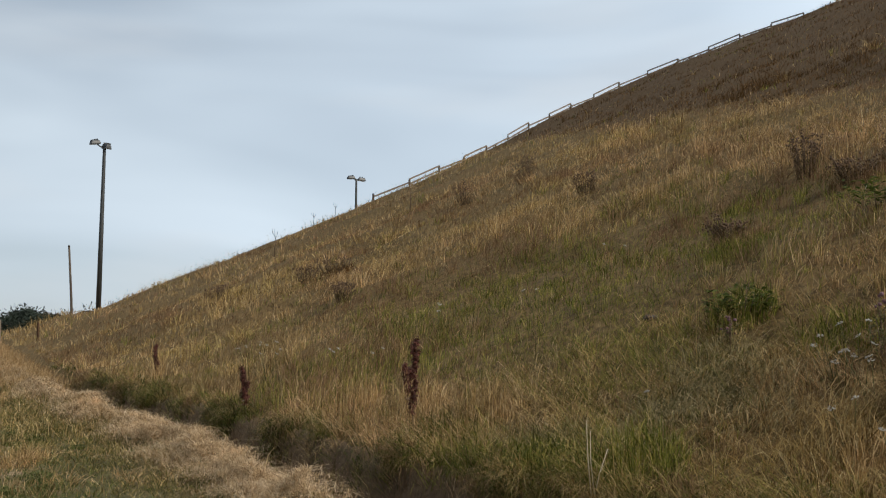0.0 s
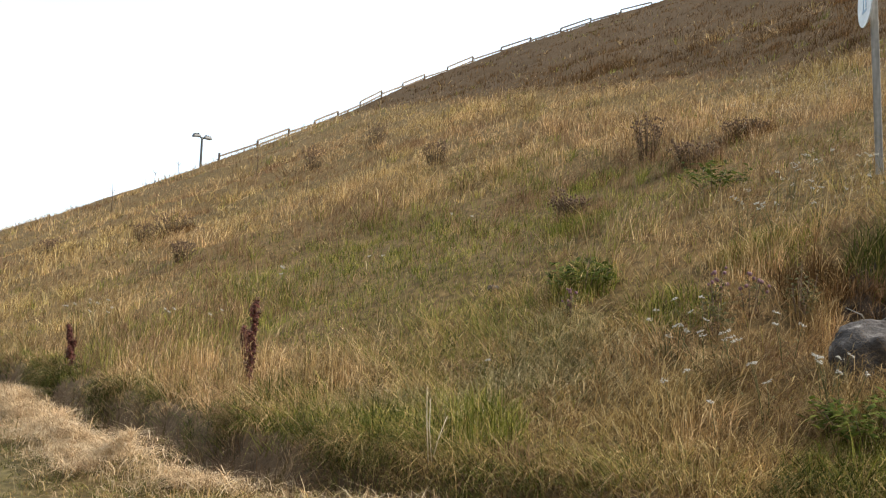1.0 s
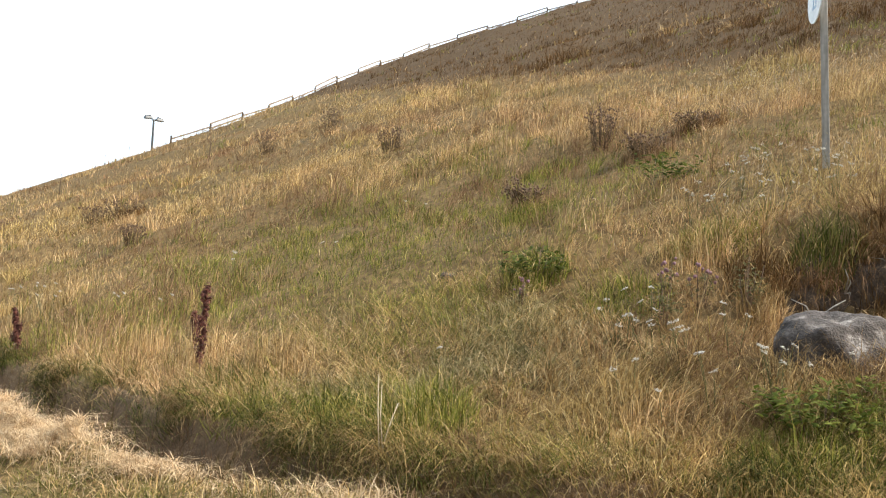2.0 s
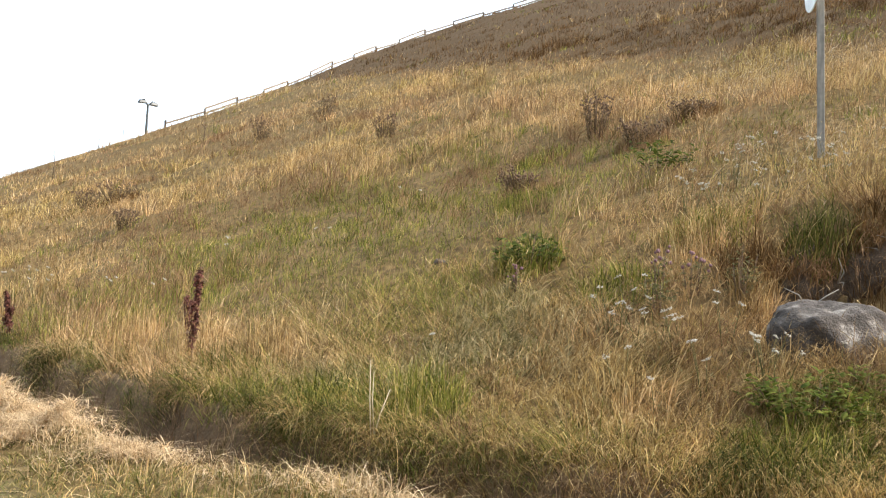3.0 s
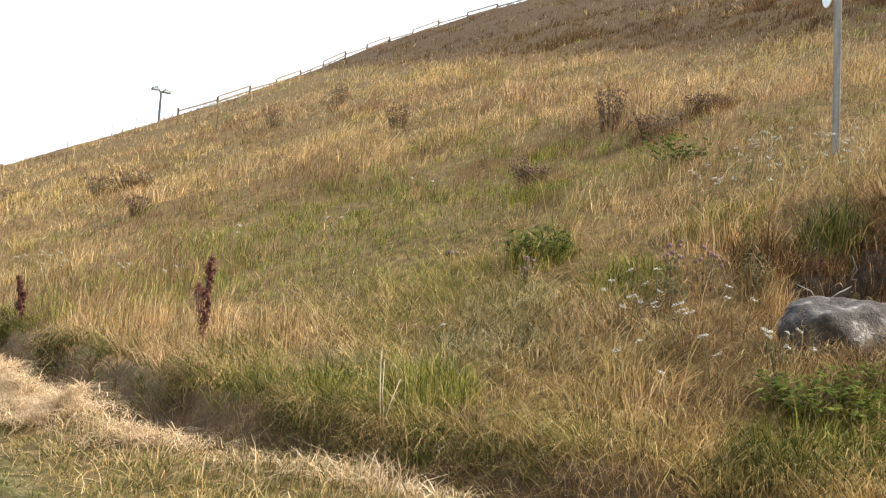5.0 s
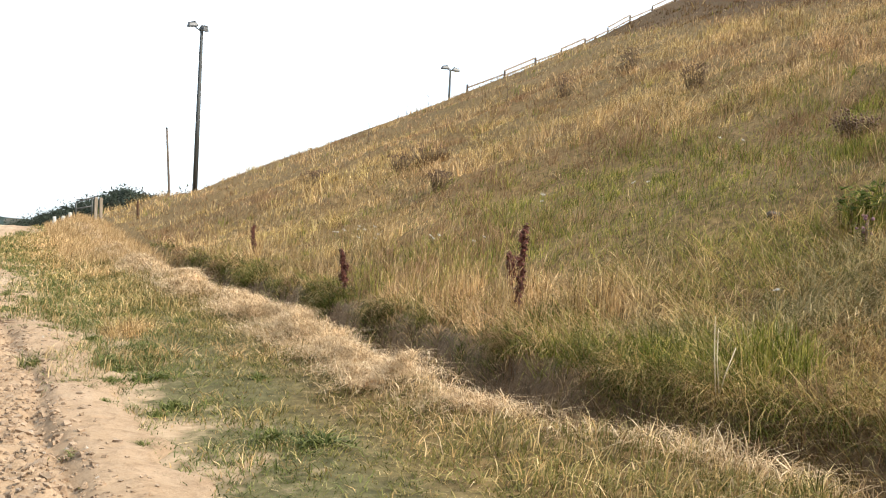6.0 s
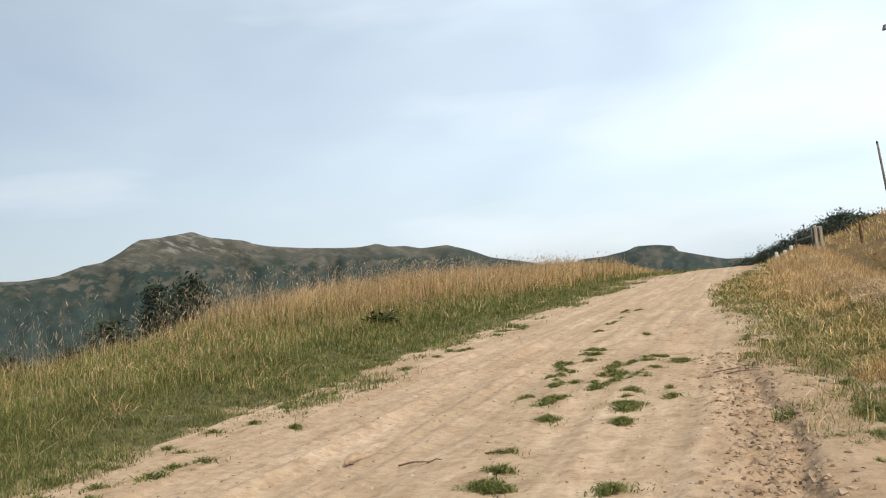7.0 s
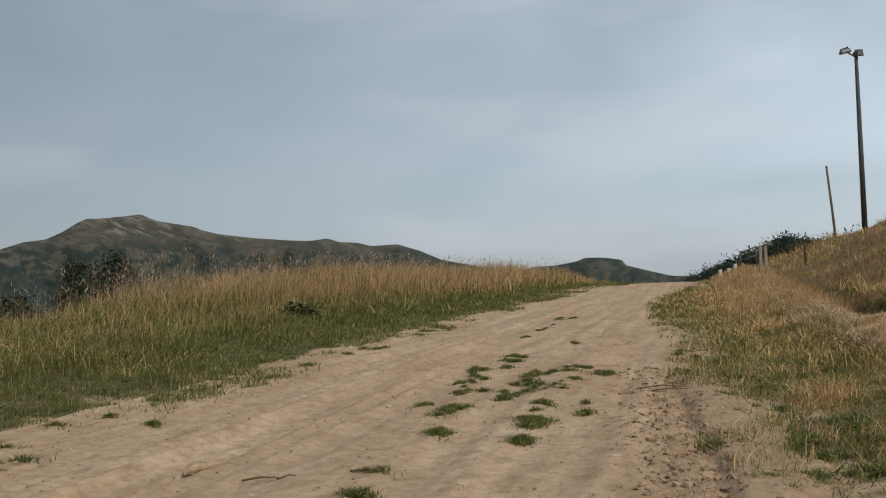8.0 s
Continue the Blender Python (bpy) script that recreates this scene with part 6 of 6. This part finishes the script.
# ---- flowering and withered plants ----
def dock(at, height, seed):
    """A dead dock: ribbed stem, short side branches packed with dark seeds, one curled leaf."""
    rnd = random.Random(seed)
    plant = thing("dock_plant", at, "withered maroon dock plant standing in the grass", "plant", "dock plants")
    lean = rnd.uniform(-0.06, 0.06)
    part("stem", tube(bmesh.new(), [(lean * t * height, 0, t * height) for t in (-0.05, 0.3, 0.7, 1.0)], [0.008, 0.007, 0.005, 0.002], 6), MAT_STEMBROWN, plant)
    for k in range(11):
        t = 0.26 + 0.74 * k / 10.5
        bm = bmesh.new()
        a = rnd.uniform(0, 6.28)
        ln = 0.075 * (1.15 - t) + 0.045
        for j in range(70):
            u = rnd.random()
            p = Vector((lean * t * height + math.cos(a) * ln * u * 0.55, math.sin(a) * ln * u * 0.55, t * height + ln * u * 1.1)) + Vector([rnd.gauss(0, 0.010) for _ in range(3)])
            leaf(bm, p, (rnd.uniform(-1, 1), rnd.uniform(-1, 1), rnd.uniform(-1, 0.6)), 0.038, 0.032)
        tagged(part("seed_spike", bm, MAT_DOCK, plant), kind="stuff")
    bm = bmesh.new()
    for k in range(4):
        a = rnd.uniform(0, 6.28)
        leaf(bm, (0, 0, height * rnd.uniform(0.05, 0.55)), (math.cos(a), math.sin(a), 0.1), 0.14, 0.03)
    tagged(part("dead_leaf", bm, MAT_STEMBROWN, plant), kind="stuff")
    return plant


for i, (x_, y_, h) in enumerate(((4.3, 8.8, 0.92), (3.84, 12.85, 0.58), (4.28, 20.5, 0.62), (4.9, 10.2, 0.4))):
    dock((x_, y_, ground_at(x_, y_)), h, 30 + i)


def yarrow(at, height, stems, seed, spread=0.12):
    """White flat flower heads on stiff stems with feathery leaves."""
    rnd = random.Random(seed)
    plant = thing("yarrow", at, "white flat-topped yarrow flowers on stiff stems", "flower", "yarrow on the slope")
    for _ in range(stems):
        h = height * rnd.uniform(0.75, 1.1)
        tx, ty = rnd.gauss(0, spread), rnd.gauss(0, spread)
        part("stem", tube(bmesh.new(), [(tx * 0.3, ty * 0.3, -0.02), (tx * 0.6, ty * 0.6, h * 0.5), (tx, ty, h)], [0.003, 0.003, 0.002], 5), MAT_LEAFGREY, plant)
        bm = bmesh.new()
        for k in range(14):
            a, rr = rnd.uniform(0, 6.28), 0.026 * math.sqrt(rnd.random())
            m = Matrix.Translation((tx + rr * math.cos(a), ty + rr * math.sin(a), h + rr * math.cos(a + seed) * 0.45 + rnd.uniform(-0.006, 0.008))) @ Matrix.Diagonal((1, 1, 0.5, 1))
            bmesh.ops.create_icosphere(bm, subdivisions=1, radius=rnd.uniform(0.005, 0.009), matrix=m)
        part("flower_head", bm, MAT_YARROW, plant, "white flat flower head")
    bm = bmesh.new()
    for k in range(10):
        a = rnd.uniform(0, 6.28)
        leaf(bm, (rnd.gauss(0, spread * 0.4), rnd.gauss(0, spread * 0.4), height * rnd.uniform(0.05, 0.6)), (math.cos(a), math.sin(a), 0.5), 0.07, 0.012)
    part("foliage", bm, MAT_LEAFGREY, plant)
    return plant


yr = random.Random(17)
places = [(6.05, 3.80, 0.42, 5), (6.2, 4.0, 0.4, 3), (6.7, 12.9, 0.45, 3), (7.1, 10.8, 0.42, 2), (5.15, 6.3, 0.36, 1), (4.75, 15.6, 0.62, 6), (4.85, 15.0, 0.6, 4), (5.2, 12.6, 0.5, 5), (8.8, 11.6, 0.4, 2)]
places += [(yr.gauss(6.15, 0.42), yr.gauss(4.65, 0.5), yr.uniform(0.28, 0.46), yr.choice((1, 1, 2, 3))) for _ in range(15)]
places += [(yr.uniform(8.4, 10.6), yr.uniform(5.0, 6.6), yr.uniform(0.28, 0.5), yr.choice((1, 2, 3, 4))) for _ in range(18)]
for i, (x_, y_, h, n) in enumerate(places):
    if bell(x_, y_, 8.05, 4.5, 0.9, 0.6) < 0.3:
        yarrow((x_, y_, ground_at(x_, y_)), h, n, 60 + i, 0.08 + 0.03 * n)


def thistle(at, height, width, seed, label, flower=None, leafy=0.5):
    """A branching thistle bush: stems, spiny leaves and many heads."""
    rnd = random.Random(seed)
    plant = thing("thistle", at, label, "plant", "thistles on the slope")
    stems, heads, leaves = bmesh.new(), bmesh.new(), bmesh.new()
    for k in range(5 if flower else 30):
        a, rr = rnd.uniform(0, 6.28), width * 0.5 * math.sqrt(rnd.random())
        h = height * rnd.uniform(0.6, 1.05) * (1 - 0.25 * rr / width)
        top = Vector((rr * math.cos(a), rr * math.sin(a), h))
        tube(stems, [(top.x * 0.5, top.y * 0.5, -0.03), (top.x * 0.75, top.y * 0.75, h * 0.5), top], [0.006, 0.005, 0.003], 4)
        for _ in range(2 if flower else 4):
            p = top + Vector((rnd.gauss(0, 0.035), rnd.gauss(0, 0.035), rnd.gauss(0, 0.03)))
            bmesh.ops.create_icosphere(heads, subdivisions=1, radius=rnd.uniform(0.012, 0.022), matrix=Matrix.Translation(p))
        for _ in range(int(22 * leafy)):
            u = rnd.uniform(0.1, 0.95)
            b = rnd.uniform(0, 6.28)
            leaf(leaves, Vector((top.x * (0.5 + 0.5 * u), top.y * (0.5 + 0.5 * u), top.z * u)) + Vector((rnd.gauss(0, 0.02), rnd.gauss(0, 0.02), 0)), (math.cos(b), math.sin(b), rnd.uniform(-0.2, 0.8)), rnd.uniform(0.06, 0.12), 0.025)
    tagged(part("branching_stem", stems, MAT_STEMBROWN, plant), kind="stuff")
    tagged(part("withered_head", heads, flower or MAT_THISTLE, plant), kind="stuff")
    tagged(part("foliage", leaves, MAT_LEAFGREY if flower else MAT_DRYLEAF, plant), kind="stuff")
    return plant


for i, (x_, y_, h, w) in enumerate(((13.2, 11.95, 0.78, 0.6), (14.7, 20.3, 0.6, 0.7), (16.0, 29.0, 0.8, 0.9), (17.9, 28.2, 0.85, 0.7), (10.2, 25.9, 0.6, 1.2), (9.6, 26.6, 0.5, 0.7), (8.0, 30.0, 0.55, 0.8),
                                    (12.0, 9.95, 0.38, 0.8), (13.6, 10.2, 0.3, 0.9), (9.75, 10.2, 0.4, 0.6), (8.2, 20.4, 0.45, 0.6))):
    thistle((x_, y_, ground_at(x_, y_)), h, w, 90 + i, "withered brown thistle bush on the dry slope")
for i, (x_, y_, h, w) in enumerate(((7.15, 5.3, 0.34, 0.24), (6.55, 6.86, 0.26, 0.14), (7.05, 5.6, 0.42, 0.16))):
    thistle((x_, y_, ground_at(x_, y_)), h, w, 120 + i, "low thistle with faded purple flowers", MAT_PURPLE, 0.4)


def leafy_plant(at, height, width, n, seed, mat, label, size=0.09, flat=0.2):
    """A low broad-leaved plant of many pointed leaves on short stems."""
    rnd = random.Random(seed)
    plant = thing("leafy_plant", at, label, "plant", "leafy plants")
    stems, leaves = bmesh.new(), bmesh.new()
    for k in range(n):
        a, rr = rnd.uniform(0, 6.28), width * 0.5 * math.sqrt(rnd.random())
        h = height * rnd.uniform(0.35, 1.05) * (1 - 0.5 * rr / width)
        top = Vector((rr * math.cos(a), rr * math.sin(a), h))
        if k % 4 == 0:
            tube(stems, [(top.x * 0.4, top.y * 0.4, -0.02), top], [0.005, 0.003], 5)
        for _ in range(4):
            b = rnd.uniform(0, 6.28)
            leaf(leaves, top + Vector((rnd.gauss(0, 0.02), rnd.gauss(0, 0.02), -h * rnd.uniform(0, 0.5))), (math.cos(b), math.sin(b), rnd.uniform(-0.2, 0.6) + flat), size * rnd.uniform(0.6, 1.3), size * 0.42)
    tagged(part("branching_stem", stems, MAT_STEMBROWN, plant), kind="stuff")
    tagged(part("foliage", leaves, mat, plant), kind="stuff")
    return plant


for i, (x_, y_, h, w, n, mt, lb, sz) in enumerate((
        (5.95, 3.5, 0.36, 0.75, 100, MAT_LEAF, "bushy green broad-leaved plant below the boulder", 0.10),
        (6.35, 3.4, 0.30, 0.5, 55, MAT_LEAF, "bushy green broad-leaved plant below the boulder", 0.09),
        (7.05, 7.2, 0.36, 0.85, 52, MAT_LEAFDARK, "dense green leafy plant on the dry slope", 0.12),
        (10.16, 8.1, 0.46, 0.95, 42, MAT_LEAFDARK, "open green leafy plant on the dry slope", 0.13),
        (6.72, 5.3, 0.4, 0.3, 26, MAT_LEAFGREY, "grey-green leafy plant among dry grass", 0.07),
        (7.35, 4.95, 0.55, 0.25, 40, MAT_LEAFGREY, "upright grey-green plant beside the boulder", 0.06),
        (-8.55, 23.6, 0.40, 0.8, 30, MAT_SPEAR, "dark green spear-leaved plant on the bank", 0.28))):
    leafy_plant((x_, y_, ground_at(x_, y_)), h, w, n, 140 + i, mt, lb, sz)

# bleached stalks and dead twigs, and a few tall stems on the brow
def dead_stalks(at, specs, mat, label, name="dead_stalks"):
    plant = thing(name, at, label, "dead plant")
    for pts, rad in specs:
        part("stalk", tube(bmesh.new(), pts, [rad, rad * 0.8, rad * 0.4], 6), mat, plant)
    return plant


for x_, y_, h in ((13.9, 42.7, 1.3), (20.6, 56.0, 0.8), (22.6, 57.6, 0.9), (16.2, 33.6, 0.8)):
    dead_stalks((x_, y_, ground_at(x_, y_)), [([(0, 0, -0.05), (0.03, 0.02, h * 0.6), (0.0, 0.05, h)], 0.018), ([(0.02, 0, h * 0.62), (0.12, 0.02, h * 0.8), (0.14, 0.02, h * 0.92)], 0.012),
                                             ([(0.01, 0, h * 0.7), (-0.1, 0.02, h * 0.85), (-0.12, 0.02, h * 0.98)], 0.012)], MAT_STEMBROWN, "tall dead branching stem on the slope")
g = ground_at(4.1, 5.6)
dead_stalks((4.1, 5.6, g), [([(0, 0, -0.05), (-0.03, 0.01, 0.3), (-0.05, 0.0, 0.56)], 0.0045), ([(0.03, 0, -0.05), (0.0, 0.02, 0.28), (0.02, 0.05, 0.48)], 0.004), ([(0.02, 0.04, -0.05), (0.06, 0.0, 0.2), (0.13, 0.0, 0.36)], 0.005)],
            MAT_STEMPALE, "bleached dry stalks standing at the ditch")
g = ground_at(7.5, 4.4)
dead_stalks((7.45, 4.45, g + 0.05), [([(0, 0, 0), (0.12, -0.05, 0.16), (0.3, -0.1, 0.2)], 0.01), ([(0.1, -0.05, 0.02), (0.2, -0.2, 0.2), (0.25, -0.3, 0.36)], 0.008), ([(-0.2, 0.1, 0), (-0.12, 0.0, 0.2), (-0.16, -0.05, 0.38)], 0.007),
                                     ([(0.2, -0.3, 0.1), (0.4, -0.4, 0.2), (0.7, -0.5, 0.22)], 0.012)], MAT_STEMBROWN, "bare dead twigs lying behind the boulder", "dead_twigs")
tw = random.Random(8)
for _ in range(7):
    p = tops[tw.randrange(len(tops))]
    x_, y_, z_ = p[0] - tw.uniform(0.05, 0.35), p[1] - tw.uniform(0.05, 0.3), p[2] - tw.uniform(0.1, 0.4)
    ends = [(tw.uniform(-0.3, 0.3), tw.uniform(-0.2, 0.2), tw.uniform(-0.05, 0.25)) for _ in range(3)]
    dead_stalks((x_, y_, z_), [([(0, 0, 0), (e[0] * 0.5, e[1] * 0.5 - 0.03, e[2] * 0.5 + 0.03), e], 0.007) for e in ends], MAT_POSTGREY, "bare grey twigs and roots sticking out of the earth bank", "dead_twigs")
dead_stalks((-0.35, 12.9, 0.02), [([(-0.25, 0, 0.0), (0, 0.02, 0.03), (0.3, 0.05, 0.01)], 0.008), ([(0.0, 0.02, 0.03), (0.1, 0.15, 0.04), (0.22, 0.22, 0.01)], 0.006), ([(-0.1, -0.2, 0), (0.1, -0.18, 0.025), (0.35, -0.1, 0.0)], 0.007)],
            MAT_STEMBROWN, "dry brown twigs lying on the track", "dead_twigs")
dead_stalks((-2.71, 8.45, 0.02), [([(-0.12, 0, 0.0), (0, 0.02, 0.02), (0.13, 0.05, 0.01)], 0.009), ([(0.1, 0.04, 0.0), (0.16, 0.1, 0.02), (0.2, 0.16, 0.0)], 0.006)], MAT_STEMBROWN, "dry brown twig lying on the track", "dead_twigs")
dead_stalks((-3.4, 7.25, 0.025), [([(-0.09, 0.02, 0.0), (0, 0.0, 0.015), (0.09, -0.04, 0.005)], 0.011)], MAT_STEMBROWN, "short brown stick lying on the track", "dead_twigs")
dead_stalks((-2.1, 8.75, 0.025), [([(-0.11, 0.0, 0.0), (0, 0.01, 0.012), (0.1, 0.0, 0.0)], 0.008)], MAT_STEMBROWN, "short brown stick lying on the track", "dead_twigs")


# ---- trees ----
def conifer(at, height, width, seed, label, group, mat=MAT_NEEDLE, n=1500, ragged=0.3, pine=0.0):
    """Tapered trunk, whorled limbs and a ragged crown of many small sprays. pine: share of bare trunk."""
    st = np.random.RandomState(seed)
    tree = thing("conifer", at, label, "tree", group)
    part("trunk", tube(bmesh.new(), [(0, 0, -0.5), (0.03 * height * st.uniform(-1, 1), 0, height * 0.5), (0, 0, height * 0.98)], [height * 0.022, height * 0.013, 0.02], 8), MAT_BARK, tree)
    limbs = bmesh.new()
    vs = []
    levels = 18
    for k in range(levels):
        t = pine + (1 - pine) * k / (levels - 0.5)
        u_ = (t - pine) / (1 - pine)
        shape = (1 - u_) ** 0.75 if not pine else math.sqrt(max(0.0, 1 - (1.6 * u_ - 0.6) ** 2)) if u_ > 0.05 else 0.5
        reach = width / 2 * shape * st.uniform(1 - ragged, 1.1) + 0.05 * width
        for a in st.uniform(0, 2 * np.pi, 5):
            rl = reach * st.uniform(0.6, 1.1)
            end = Vector((math.cos(a) * rl, math.sin(a) * rl, height * t + rl * 0.12))
            tube(limbs, [(0, 0, height * t), end * 0.8 + Vector((0, 0, height * t * 0.2))], [0.012 * height * (1 - t) * 0.4 + 0.008, 0.006], 4, False)
            m = max(4, int(n / levels / 5 * (0.4 + 1.2 * (1 - t))))
            u = st.uniform(0.15, 1.05, m)
            c = np.stack([end.x * u, end.y * u, height * t + (end.z - height * t) * u], -1) + st.normal(0, (0.075 if pine else 0.05) * width, (m, 3))
            d1, d2 = st.normal(0, 1, (m, 3)), st.normal(0, 1, (m, 3))
            s = (0.034 if pine else 0.023) * (width + 1.0) * st.uniform(0.6, 1.4, (m, 1))
            d1, d2 = d1 / np.linalg.norm(d1, axis=1, keepdims=True) * s, d2 / np.linalg.norm(d2, axis=1, keepdims=True) * s * 0.8
            vs.append(np.stack([c - d1, c + d2, c + d1], 1))
    tagged(part("branchwork", limbs, MAT_BARK, tree), kind="stuff")
    v = np.concatenate(vs).reshape(-1, 3)
    crown = mesh_ob("crown", v, np.arange(len(v)).reshape(-1, 3), mat, smooth=False)
    crown.parent = tree
    return tree


def at_angle(az_, r_):
    x_, y_ = r_ * math.sin(radians(az_)), r_ * math.cos(radians(az_))
    return x_, y_, ground_at(x_, y_)


# two dark firs and a shrub below the rim of the bank
for az_, r_, el_, w, sd in ((-32.4, 46, 0.85, 3.8, 1), (-30.6, 44, 0.95, 4.2, 2), (-25.6, 60, 0.0, 2.4, 3)):
    x_, y_, z_ = at_angle(az_, r_)
    conifer((x_, y_, z_), 1.45 + r_ * math.tan(radians(el_)) - z_, w, sd, "dark green conifer growing below the bank", "conifers below the bank", n=26000)
for az_, r_, el_, w, sd in ((-34.6, 33, -0.9, 3.6, 11), (-39.5, 26, -2.2, 3.0, 12), (-36.5, 30, -2.0, 2.4, 13)):
    x_, y_, z_ = at_angle(az_, r_)
    t = conifer((x_, y_, z_), max(1.2, 1.45 + r_ * math.tan(radians(el_)) - z_), w, sd, "olive green shrub growing below the bank", "shrubs below the bank", MAT_SHRUB, 3200)
    t.name = "shrub"
    tagged(t, category="shrub")

# the dark wood at the end of the track
kinds = []
tr = random.Random(11)
for k in range(5):
    kinds.append(conifer((0, 0, -500), 11.0, 5.0 + 0.5 * k, 40 + k, "dark pine in the wood beyond the track", "pines beyond the track", n=5200, pine=0.2 + 0.05 * k))
WOOD_AZ, WOOD_EL = (-1.2, -0.6, 0.5, 2.0, 3.0, 4.2, 5.0, 5.8, 6.4, 7.4, 9.0), (-1.3, -1.15, -0.72, -0.1, 0.28, 0.7, 1.0, 0.9, 0.68, 0.8, 0.9)
spots = [(-1.0 + 10.0 * k / 46 + tr.uniform(-0.15, 0.15), tr.uniform(88, 118)) for k in range(47)]
for i, (az_, r_) in enumerate(spots):
    x_, y_, z_ = at_angle(az_, r_)
    h = 1.35 + r_ * math.tan(radians(float(np.interp(az_, WOOD_AZ, WOOD_EL)) - abs(tr.gauss(0, 0.16)))) - z_
    s = max(0.09, h / 11.0)
    m = pose(x_, y_, z_, 0, 0, tr.uniform(0, 360))
    ob = kinds[i] if i < 5 else copy_thing(kinds[i % 5], m)
    ob.matrix_world = m @ Matrix.Diagonal((s * tr.uniform(0.9, 1.2), s * tr.uniform(0.9, 1.2), s, 1))
